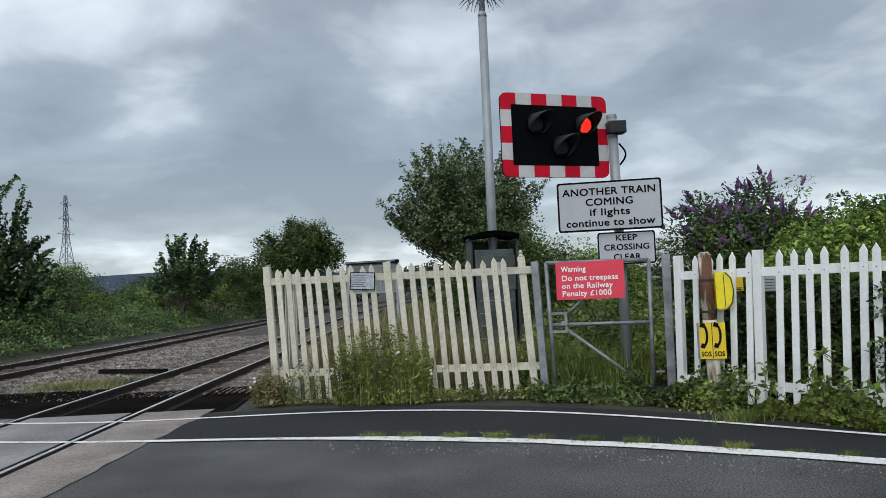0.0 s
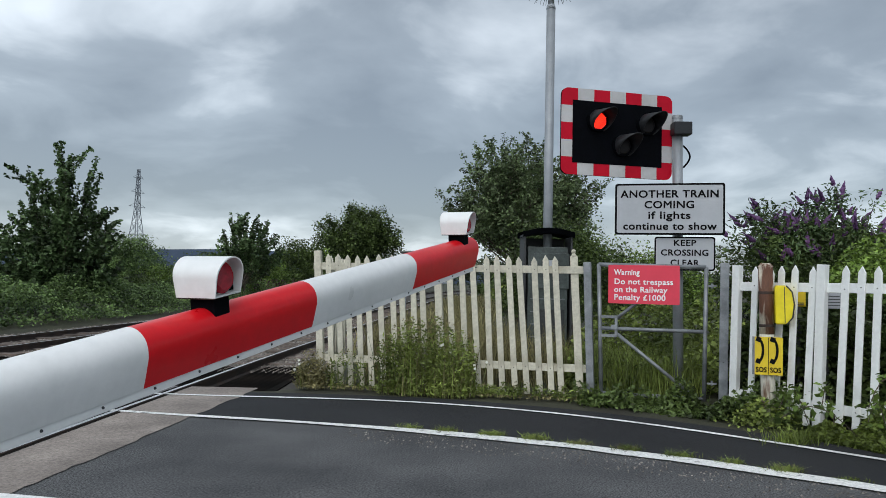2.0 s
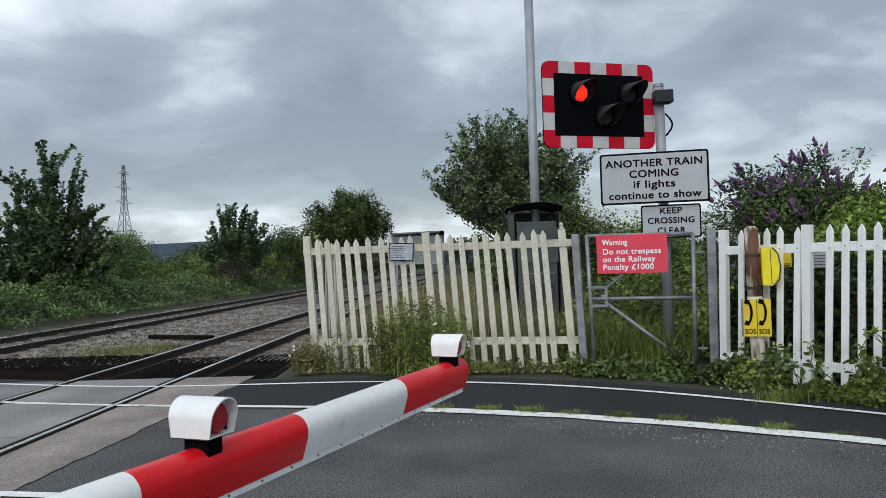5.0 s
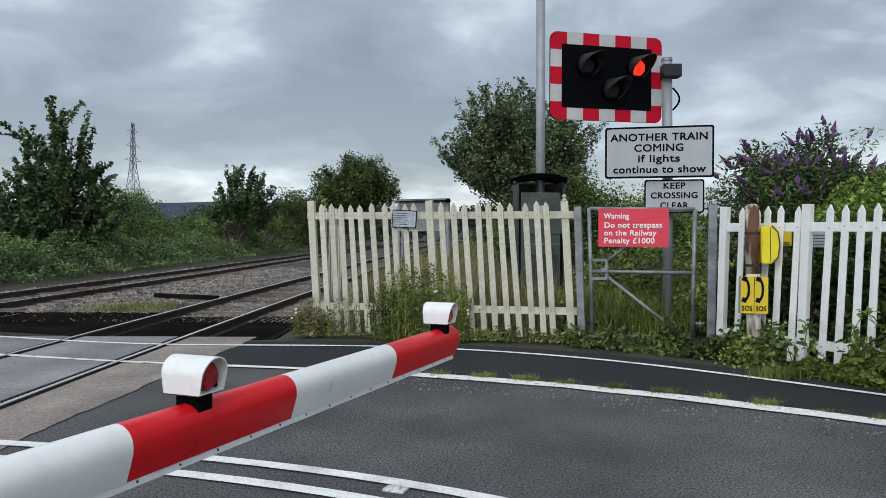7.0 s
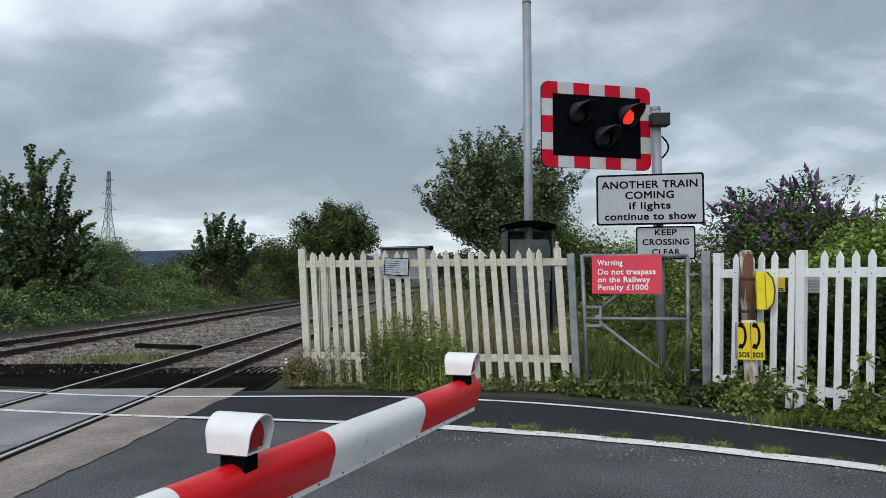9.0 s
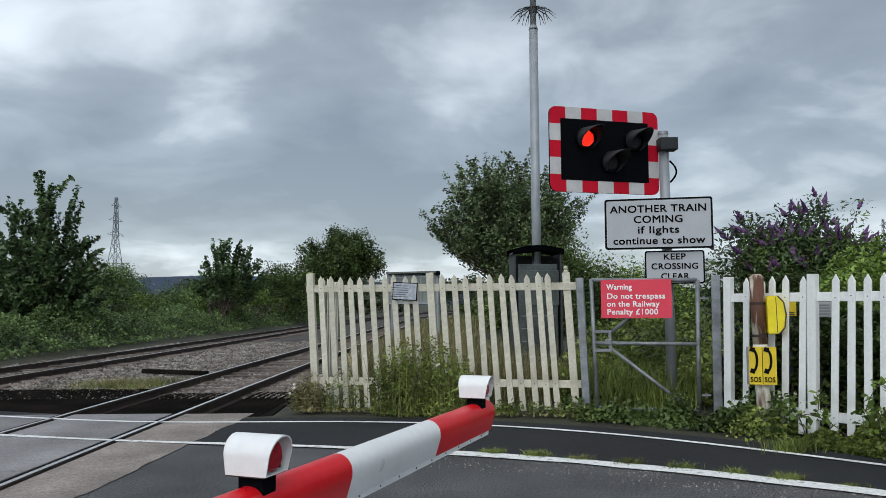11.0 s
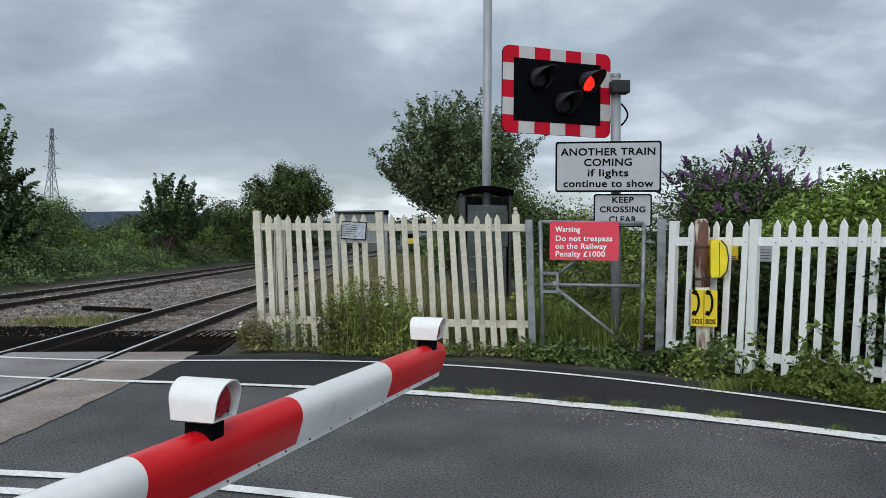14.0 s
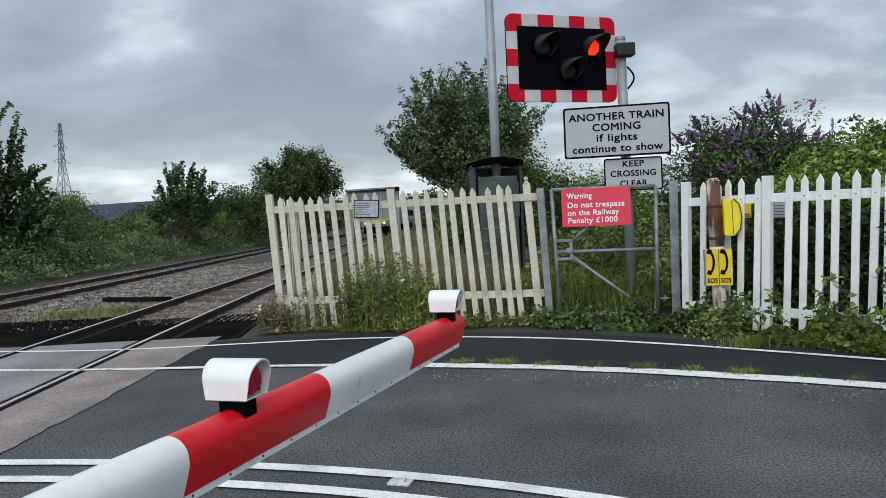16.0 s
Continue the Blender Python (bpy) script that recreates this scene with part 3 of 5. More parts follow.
def stones(n, y0, y1, name, lo, hi, size):
    r = np.random.default_rng(3)
    y = y0 + (y1 - y0) * r.uniform(0, 1, n) ** 1.5
    x = np.interp(y, _ys, _xs) + r.uniform(lo, hi, n)
    base = np.array([(1, 0, 0), (-1, 0, 0), (0, 1, 0), (0, -1, 0), (0, 0, 1), (0, 0, -1)], float)
    v = np.empty((n, 6, 3))
    ang = r.uniform(0, 6.28, n)
    s = size * r.uniform(0.6, 1.5, n)
    for k in range(6):
        p = base[k] * s[:, None] * r.uniform(0.55, 1.15, (n, 3))
        p = p + r.normal(size=(n, 3)) * 0.2 * s[:, None]
        v[:, k, 0] = x + p[:, 0] * np.cos(ang) - p[:, 1] * np.sin(ang)
        v[:, k, 1] = y + p[:, 0] * np.sin(ang) + p[:, 1] * np.cos(ang)
        v[:, k, 2] = -0.14 + p[:, 2] * 0.7
    tri = np.array([(0, 2, 4), (2, 1, 4), (1, 3, 4), (3, 0, 4), (2, 0, 5), (1, 2, 5), (3, 1, 5), (0, 3, 5)])
    f = (np.arange(n)[:, None, None] * 6 + tri[None]).reshape(-1, 3)
    ob = grid_mesh(name, v.reshape(-1, 3), f.tolist(), STONE)
    tagged(ob, "loose angular grey-brown ballast stones between rails", "ballast stones", kind="stuff")


stones(30000, 13.4, 34, "ballast_stones", FAR - 2.2, 1.9, 0.042)

track_bed = {0: tagged(new("near_track_sleepers"), "weathered timber sleepers of the near track", "sleepers", kind="structure"), FAR: tagged(new("far_track_sleepers"), "weathered timber sleepers of the far track", "sleepers", kind="structure")}
bm = nb()
box(bm, 2.5, 0.25, 0.13, bevel=0.012)
SLEEPER_MESH = bpy.data.meshes.new("sleeper")
bm.to_mesh(SLEEPER_MESH)
bm.free()
SLEEPER_MESH.materials.append(SLEEPER)
for tr, holder in track_bed.items():
    for k in range(70):
        y = 14.2 + 0.66 * k
        shared("sleeper", SLEEPER_MESH, holder, pose(xc(y) + tr + rng.uniform(-0.02, 0.02), y, -0.168 + rng.uniform(-0.022, 0.016), 0, 0, -heading(y) + rng.uniform(-1.5, 1.5)))


def trespass_guard(x0, x1, y0, y1):
    """A bed of ridged black timbers that run along the track."""
    t = thing("trespass_guard", "black ridged timber trespass guard beside the crossing deck", "trespass guard", pose(xc(y0) + x0, y0, -0.15), "trespass guards")
    n = int((x1 - x0) / 0.115)
    bm = nb()
    box(bm, x1 - x0, y1 - y0, 0.02, (x1 - x0) / 2 + (xc(y1) - xc(y0)) / 2, (y1 - y0) / 2, 0.012)
    part("base_board", bm, GUARD, t)
    for k in range(n):
        bm = nb()
        w, h, L = 0.046, 0.058, y1 - y0 + rng.uniform(-0.05, 0.05)
        sh = xc(y1) - xc(y0)
        q = [bm.verts.new(p) for p in ((-w, 0, 0.02), (w, 0, 0.02), (0, 0.02, h), (-w + sh, L, 0.02), (w + sh, L, 0.02), (sh, L - 0.5, h))]
        for f in ((0, 1, 2), (5, 4, 3), (0, 3, 4, 1), (1, 4, 5, 2), (2, 5, 3, 0)):
            bm.faces.new([q[i] for i in f])
        part("ridge", bm, GUARD, t, m=pose(0.06 + k * 0.115 + rng.uniform(-0.006, 0.006), rng.uniform(-0.02, 0.02), 0))
    return t


for a, b in ((-0.66, 0.66), (0.86, 1.75), (-3.9, -0.86), (FAR + 0.86, -3.9), (FAR - 0.66, FAR + 0.66)):
    trespass_guard(a, b, 10.7, 14.4 if a > -1 else 15.2)


def baulk():
    t = thing("timber_baulk", "dark old timber baulk lying on the ballast between tracks", "timber", pose(-5.95, 17.9, -0.05, 0, 0, -24))
    bm = nb()
    box(bm, 1.85, 0.12, 0.10, 0, 0, 0, bevel=0.02)
    part("beam", bm, GUARD, t)


baulk()

# ---- picket fences ----


def picket_mesh(name, w, h, d, mat, pointed=True, z0=0.0):
    bm = nb()
    tip = 0.07 if pointed else 0.0
    prof = [(-w / 2, z0), (w / 2, z0), (w / 2, h - tip)] + ([(0, h)] if pointed else []) + [(-w / 2, h - tip)]
    a = [bm.verts.new((x, -d / 2, z)) for x, z in prof]
    f = bm.faces.new(a)
    r = bmesh.ops.extrude_face_region(bm, geom=[f])
    bmesh.ops.translate(bm, verts=[e for e in r["geom"] if isinstance(e, bmesh.types.BMVert)], vec=(0, d, 0))
    bmesh.ops.recalc_face_normals(bm, faces=bm.faces)
    bmesh.ops.bevel(bm, geom=[e for e in bm.edges], offset=0.004, segments=1, affect="EDGES")
    me = bpy.data.meshes.new(name)
    bm.to_mesh(me)
    bm.free()
    me.materials.append(mat)
    return me


def nail_mesh():
    bm = nb()
    tube(bm, (0, 0.004, 0), (0, -0.004, 0), 0.008, 0.006, 6)
    me = bpy.data.meshes.new("bolt")
    bm.to_mesh(me)
    bm.free()
    me.materials.append(DARKGREY)
    return me


BOLT = nail_mesh()


def fence(label, start, end, spots, posts, lean, top, mat, rails, rack=0.0, finial=(), low=0.03, slope=0.0):
    a, b = Vector(start), Vector(end)
    yaw = math.degrees(math.atan2(b.y - a.y, b.x - a.x))
    L = (b - a).length
    t = thing("picket_fence", label, "fence", pose(a.x, a.y, 0, 0, 0, yaw), "picket fences")
    pm = picket_mesh("picket", 0.080, top, 0.022, mat, True, low)
    po = picket_mesh("post", 0.100, top + 0.02, 0.075, mat, False, -0.05)
    for z, h in rails:
        bm = nb()
        box(bm, L + 0.12, 0.045, h, L / 2 + rack * z, 0.035, 0, bevel=0.006)
        part("rail", bm, mat, t, m=pose(0, 0, z, 0, slope, 0))
    for s in spots:
        is_post = any(abs(s - p) < 0.03 for p in posts)
        tilt = lean + rng.normal() * 0.45
        drop = -math.tan(radians(slope)) * s + rng.normal() * 0.008
        m = pose(s, 0.0 if not is_post else 0.03, drop, rng.normal() * 0.4, tilt, 0)
        ob = shared("post" if is_post else "picket", po if is_post else pm, t, m)
        if not is_post:
            for z, h in rails:
                shared("bolt", BOLT, ob, pose(0, -0.012, z - drop + rng.normal() * 0.01))
        if s in finial:
            bm = nb()
            bmesh.ops.create_uvsphere(bm, u_segments=10, v_segments=6, radius=0.031, matrix=pose(0, 0, top + 0.085))
            tube(bm, (0, 0, top + 0.02), (0, 0, top + 0.06), 0.045, 0.02, 10)
            part("finial", bm, mat, ob, smooth=True)
    return t


LEFT = [0.0, 0.17, 0.31, 0.45, 0.61, 0.76, 0.93, 1.10, 1.24, 1.39, 1.53, 1.75, 1.92, 2.09, 2.26, 2.42, 2.58, 2.75, 2.91, 3.08, 3.23, 3.36, 3.60]
fence("cream-painted weathered timber picket fence leaning beside the footway", (-1.80, 11.08), (1.80, 10.28), LEFT, (0.0, 1.75, 3.6), -3.4, 1.855, CREAM, ((1.675, 0.10), (0.385, 0.10)), rack=-0.06, finial=(3.60,))
fence("cream-painted timber picket fence running back along the track", (-1.74, 11.28), (-1.76, 13.35), [0.12 + 0.19 * k for k in range(11)], (2.02,), -2.0, 1.83, CREAM, ((1.65, 0.10), (0.38, 0.10)))
RIGHT = [-0.04, 0.21, 0.38, 0.54, 0.72, 0.92, 1.04, 1.29, 1.47, 1.65, 1.81, 2.02, 2.19, 2.34, 2.50, 2.65, 2.82]
fence("white-painted timber picket fence half overgrown with brambles", (3.33, 9.23), (4.70, 6.84), RIGHT, (-0.04, 1.04), 2.6, 1.73, WHITE, ((1.50, 0.10), (0.25, 0.10)), rack=0.05)


def notice_plate(name, label, m, w, h, bars, face, border=None):
    t = thing(name, label, "sign", m)
    bm = nb()
    box(bm, w, 0.012, h, 0, 0, 0, bevel=0.004)
    part("plate", bm, border or face, t)
    bm = nb()
    box(bm, w - 0.025, 0.004, h - 0.025, 0, -0.008, 0)
    part("face", bm, face, t)
    for x, z, bw, bh in bars:
        bm = nb()
        box(bm, bw, 0.003, bh, x, -0.0115, z)
        part("text_bar", bm, DARKGREY, t)
    return t


small_notice = notice_plate("notice", "small pale notice with a dark border on the fence", pose(-0.54, 10.74, 1.625, 0, 3.0, -12.5), 0.35, 0.245, [(-0.07 if k else -0.04, 0.075 - 0.03 * k, 0.17 if k in (0, 4) else 0.24, 0.008) for k in range(6)], NOTICEBLUE, BLACK)
bm = nb()
box(bm, 0.24, 0.02, 0.03, 0.0, 0.014, 0.0)
part("bracket", bm, DARKGREY, small_notice)
for name, label, m, w, h, bars, face in (
    ("notice", "pale lettered notice on a stake behind the white pickets", pose(4.12, 8.65, 1.36, 0, 0, -28), 0.34, 0.17, [(0, 0.05 - 0.033 * k, 0.26, 0.008) for k in range(4)], SIGNWHITE),
    ("warning_plate", "small yellow warning plate on a stake behind the white pickets", pose(3.95, 8.95, 1.37, 0, 0, -26), 0.14, 0.17, [(0, -0.045, 0.10, 0.01), (0, -0.065, 0.10, 0.01)], SOSYELLOW),
):
    board = notice_plate(name, label, m, w, h, bars, face, face)
    bm = nb()
    box(bm, 0.035, 0.03, 1.46, 0, 0.023, -0.655)
    part("stake", bm, DARKGREY, board)

# ---- pedestrian gate ----


def gate():
    yaw = math.degrees(math.atan2(9.67 - 10.17, 3.35 - 1.83))
    t = thing("metal_gate", "galvanised steel pedestrian gate closed between two posts", "gate", pose(1.83, 10.17, 0, 0, 0, yaw))
    W = 1.60
    for x, w, h in ((0.0, 0.095, 1.78), (W, 0.105, 1.80)):
        bm = nb()
        box(bm, w, 0.095, h, x, 0, h / 2, bevel=0.008)
        part("post", bm, GALV, t, m=pose(0, 0, 0, 0, -2.2 if x == 0 else 0.5, 0))
    fr = part("frame", nb_tubes([((0.13, 0, 0.08), (0.08, 0, 1.76)), ((0.08, 0, 1.75), (1.40, 0, 1.73)), ((1.40, 0, 1.73), (1.38, 0, 0.08)), ((1.38, 0, 0.10), (0.13, 0, 0.10))], 0.026), GALV, t, smooth=True)
    part("middle_rail", nb_tubes([((0.12, 0, 0.93), (1.39, 0, 0.93))], 0.024), GALV, t, smooth=True)
    part("brace", nb_tubes([((0.30, 0, 0.88), (1.22, 0, 0.16))], 0.022), GALV, t, smooth=True)
    part("brace", nb_tubes([((0.30, 0, 1.05), (0.85, 0, 1.5))], 0.022), GALV, t, smooth=True)
    bm = nb()
    for z in (1.08, 0.84):
        box(bm, 0.20, 0.03, 0.035, 0.22, -0.01, z)
    box(bm, 0.035, 0.04, 0.26, 0.31, -0.01, 0.96, bevel=0.004)
    box(bm, 0.08, 0.05, 0.06, 0.29, -0.03, 0.95, bevel=0.005)
    part("latch_box", bm, GALV, t)
    for z in (0.3, 1.5):
        bm = nb()
        tube(bm, (1.47, 0, z - 0.03), (1.47, 0, z + 0.03), 0.014, seg=8)
        box(bm, 0.11, 0.012, 0.022, 1.47, -0.016, z)
        part("hinge", bm, GALV, t)


def nb_tubes(pairs, r):
    bm = nb()
    for a, b in pairs:
        tube(bm, a, b, r, seg=10)
    return bm


gate()


def rounded_plate(w, h, r, d):
    bm = nb()
    pts = []
    for cx_, cz, a0 in ((w / 2 - r, h / 2 - r, 0), (-w / 2 + r, h / 2 - r, 90), (-w / 2 + r, -h / 2 + r, 180), (w / 2 - r, -h / 2 + r, 270)):
        for k in range(6):
            a = radians(a0 + 18 * k)
            pts.append((cx_ + r * math.cos(a), cz + r * math.sin(a)))
    f = bm.faces.new([bm.verts.new((x, 0, z)) for x, z in pts])
    g = bmesh.ops.extrude_face_region(bm, geom=[f])
    bmesh.ops.translate(bm, verts=[e for e in g["geom"] if isinstance(e, bmesh.types.BMVert)], vec=(0, d, 0))
    bmesh.ops.recalc_face_normals(bm, faces=bm.faces)
    return bm


def trespass_sign():
    t = thing("trespass_sign", "red railway trespass warning sign with white words on the gate", "sign", pose(2.425, 9.905, 1.50, 0, 0, -18.5))
    part("plate", rounded_plate(0.875, 0.49, 0.01, 0.012), SIGNRED, t)
    rows = (("Warning", 0.14, 0.315, -0.365), ("Do not trespass", 0.022, 0.715, -0.365), ("on the Railway", -0.078, 0.65, -0.365), ("Penalty \u00a31000", -0.178, 0.625, -0.365))
    for body, z, w, x in rows:
        lettering("lettering", body, w, 0.072, LETTERWHITE, t, pose(x, -0.004, z - 0.02, 90, 0, 0), "white word", "LEFT")


trespass_sign()


def word_sign(label, m, w, h, rows, border=0.018):
    t = thing("word_sign", label, "sign", m)
    face_in = border + 0.008
    part("border_plate", rounded_plate(w, h, 0.035, 0.014), LETTERBLACK, t, "black sign border")
    part("face", rounded_plate(w - 2 * face_in, h - 2 * face_in, 0.024, 0.006), SIGNWHITE, t, m=pose(0, -0.005, 0))
    for body, z, tw, th in rows:
        lettering("lettering", body, tw, th, LETTERBLACK, t, pose(0, -0.009, z, 90, 0, 0), "black word")
    bm = nb()
    for z in (h * 0.28, -h * 0.28):
        box(bm, w * 0.6, 0.03, 0.04, 0, 0.03, z)
    part("channel", bm, GALV, t)
    return t


word_sign("white sign with black words another train coming", pose(2.885, 10.40, 2.515, 0, 0, -14), 1.41, 0.69, (("ANOTHER TRAIN", 0.155, 1.25, 0.10), ("COMING", 0.012, 0.63, 0.10), ("if lights", -0.13, 0.535, 0.10), ("continue to show", -0.275, 1.19, 0.10)))
word_sign("small white sign with black words keep crossing clear", pose(3.10, 10.42, 1.925, 0, 0, -14), 0.775, 0.45, (("KEEP", 0.105, 0.28, 0.082), ("CROSSING", -0.025, 0.60, 0.082), ("CLEAR", -0.16, 0.36, 0.082)), 0.012)

# ---- wig-wag signal on its post ----


def signal_post():
    t = thing("signal_post", "grey tubular steel signal post behind the gate", "post", pose(3.09, 10.62, 0, 0, -0.6, 0))
    bm = nb()
    tube(bm, (0, 0, -0.05), (0, 0, 3.775), 0.069, seg=18)
    part("pole", bm, POLEGREY, t, smooth=True)
    bm = nb()
    tube(bm, (0, 0, 3.775), (0, 0, 3.82), 0.074, 0.068, 14)
    part("cap", bm, GALV, t)
    bm = nb()
    box(bm, 0.245, 0.2, 0.172, 0.035, -0.06, 3.625, bevel=0.012)
    part("junction_box", bm, HOOD, t)
    pts = [Vector((0.06, -0.06, 3.40)) + Vector((0.09 * math.sin(k / 10 * math.pi), 0, -0.30 * k / 10 + 0.0)) for k in range(11)]
    bm = nb()
    for p, q in zip(pts, pts[1:]):
        tube(bm, p, q, 0.013, seg=6, caps=False)
    part("cable", bm, BLACK, t)
    for z in (3.62, 3.2):
        bm = nb()
        box(bm, 0.5, 0.05, 0.06, -0.25, 0.12, z)
        part("bracket", bm, GALV, t)


signal_post()
WIG = pose(2.20, 10.46, 3.515, 0, 0, 15)
LAMPS = ((-0.32, 0.15), (0.41, 0.15), (0.05, -0.16))


def wigwag():
    t = thing("crossing_signal", "black level crossing light board with red and white chequered border", "signal light", WIG)
    W, H, B = 1.640, 1.155, 0.160
    part("backboard", rounded_plate(W, H, 0.10, 0.03), BLACK, t)

    def block(x, z, w, h, red, corner=0):
        if corner:
            bm = rounded_plate(W, H, 0.10, 0.004)
            geom = lambda: bm.verts[:] + bm.edges[:] + bm.faces[:]
            sx, sz = (1 if x > 0 else -1), (1 if z > 0 else -1)
            bmesh.ops.bisect_plane(bm, geom=geom(), plane_co=(sx * (W / 2 - w), 0, 0), plane_no=(-sx, 0, 0), clear_outer=True)
            bmesh.ops.bisect_plane(bm, geom=geom(), plane_co=(0, 0, sz * (H / 2 - h)), plane_no=(0, 0, -sz), clear_outer=True)
        else:
            bm = nb()
            box(bm, w, 0.004, h, x, 0.002, z)
        part("red_block" if red else "white_block", bm, RED if red else BARWHITE, t, m=pose(0, -0.005, 0))

    n = 7
    w = W / n
    for side in (1, -1):
        z = side * (H / 2 - B / 2)
        for k in range(n):
            x = -W / 2 + (k + 0.5) * w
            block(x, z, w, B if k not in (0, n - 1) else w, k % 2 == 0, k in (0, n - 1))
    m = 3
    h = (H - 2 * w) / m
    for side in (1, -1):
        x = side * (W / 2 - B / 2)
        for k in range(m):
            block(x, -H / 2 + w + (k + 0.5) * h, B, h, k % 2 == 1)
    bm = nb()
    box(bm, W - 2 * B, 0.006, H - 2 * B, 0, -0.006, 0)
    part("inner_board", bm, BLACK, t)
    for x, z in LAMPS:
        bm = nb()
        tube(bm, (0, -0.002, 0), (0, -0.06, 0), 0.142, 0.138, 22)
        lamp = part("lamp_body", bm, BLACK, t, m=pose(x, 0, z), smooth=False)
        bm = nb()
        tube(bm, (0, -0.058, 0), (0, -0.068, 0), 0.115, 0.10, 22)
        part("lens", bm, DARKLENS, lamp)
        # hood: most of a tube, longer above than below
        bm = nb()
        seg, inner, outer_ = 24, [], []
        for k in range(seg + 1):
            a = radians(-60 + 295 * k / seg)
            reach = 0.075 + 0.30 * (0.5 + 0.5 * math.sin(a)) ** 1.5
            row = []
            for r in (0.150, 0.143):
                row.append((bm.verts.new((r * math.cos(a), -0.05, r * math.sin(a))), bm.verts.new((r * math.cos(a), -reach, r * math.sin(a) - 0.05 * reach))))
            inner.append(row)
        for p, q in zip(inner, inner[1:]):
            bm.faces.new((p[0][0], q[0][0], q[0][1], p[0][1]))
            bm.faces.new((p[1][1], q[1][1], q[1][0], p[1][0]))
            bm.faces.new((p[0][1], q[0][1], q[1][1], p[1][1]))
        part("hood", bm, HOOD, lamp, m=pose(0, 0, 0, 0, 0, 14), smooth=True)


wigwag()


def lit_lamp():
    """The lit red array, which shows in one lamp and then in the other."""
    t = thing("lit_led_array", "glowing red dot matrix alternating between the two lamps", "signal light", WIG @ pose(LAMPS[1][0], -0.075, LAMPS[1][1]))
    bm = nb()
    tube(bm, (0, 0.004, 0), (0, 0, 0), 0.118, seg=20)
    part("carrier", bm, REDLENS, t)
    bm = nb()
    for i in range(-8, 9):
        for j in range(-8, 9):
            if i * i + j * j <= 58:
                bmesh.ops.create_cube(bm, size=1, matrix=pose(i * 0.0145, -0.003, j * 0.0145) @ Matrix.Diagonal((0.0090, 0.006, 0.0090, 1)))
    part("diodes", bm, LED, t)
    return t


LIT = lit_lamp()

# ---- telephone post ----


def telephone_post():
    t = thing("telephone_post", "rusted cream steel post holding a yellow crossing telephone", "post", pose(3.495, 8.67, 0, 0, -1.4, 0))
    bm = nb()
    tube(bm, (0, 0, -0.05), (0, 0, 0.98), 0.077, seg=20)
    part("pole", bm, PALEPOST, t, smooth=True)
    bm = nb()
    tube(bm, (0, 0, 0.98), (0, 0, 1.72), 0.077, seg=20)
    part("upper_pole", bm, RUSTPOST, t, "heavily rusted upper half", smooth=True)
    for z in (1.06, 1.42):
        bm = nb()
        tube(bm, (0, 0, z), (0, 0, z + 0.03), 0.081, seg=20)
        part("clamp_band", bm, RUST, t)
    bm = nb()
    tube(bm, (0, 0, 1.72), (0, 0, 1.76), 0.085, 0.05, 16)
    part("cap", bm, RUSTPOST, t)
    box_m = pose(0.055, -0.09, 1.305, 0, 0, 74)
    bm = nb()
    prof = [(0.0, -0.21), (0.11, -0.21), (0.17, -0.14), (0.19, 0.0), (0.17, 0.14), (0.11, 0.21), (0.0, 0.21)]
    f = bm.faces.new([bm.verts.new((-0.08, -y, z)) for y, z in prof])
    g = bmesh.ops.extrude_face_region(bm, geom=[f])
    bmesh.ops.translate(bm, verts=[e for e in g["geom"] if isinstance(e, bmesh.types.BMVert)], vec=(0.16, 0, 0))
    bmesh.ops.recalc_face_normals(bm, faces=bm.faces)
    bmesh.ops.bevel(bm, geom=bm.edges[:], offset=0.012, segments=2, affect="EDGES")
    case = part("telephone_case", bm, YELLOW, t, "moulded yellow telephone case", m=box_m)
    bm = nb()
    rim = [(y * 0.985, z * 0.985) for y, z in prof]
    for (y0, z0), (y1, z1) in zip(rim[1:], rim[2:-1]):
        tube(bm, (-0.083, -y0, z0), (-0.083, -y1, z1), 0.007, seg=5)
    tube(bm, (-0.083, -0.09, -0.19), (-0.083, -0.09, 0.19), 0.004, seg=5)
    part("lid_seam", bm, DARKGREY, case)
    sg = part("sos_plate", rounded_plate(0.288, 0.41, 0.008, 0.012), SOSYELLOW, t, "yellow plate with two handsets and letters SOS", m=pose(-0.035, -0.112, 0.750, 0, 1.4, -18))
    bm = nb()
    box(bm, 0.02, 0.06, 0.41, -0.150, 0.02, 0)
    part("side_flange", bm, GALV, sg)
    for sx in (-0.072, 0.072):
        bm = nb()
        pts = [(sx - 0.035 + 0.052 * math.sin(a), 0.06 + 0.125 * math.cos(a)) for a in [radians(20 + 14 * k) for k in range(11)]]
        for (x0, z0), (x1, z1) in zip(pts, pts[1:]):
            tube(bm, (x0, -0.004, z0), (x1, -0.004, z1), 0.013, seg=6)
        for x0, z0 in (pts[0], pts[-1]):
            box(bm, 0.05, 0.006, 0.05, x0 - 0.012, -0.004, z0, 0, 20, 0)
        part("handset_symbol", bm, LETTERBLACK, sg)
        lettering("lettering", "SOS", 0.105, 0.055, LETTERBLACK, sg, pose(sx, -0.004, -0.175, 90, 0, 0), "black letters")
    bm = nb()
    box(bm, 0.006, 0.004, 0.40, 0, -0.003, 0)
    part("dividing_line", bm, LETTERBLACK, sg)


telephone_post()

# ---- radio mast, cabinet and shelter behind the fence ----


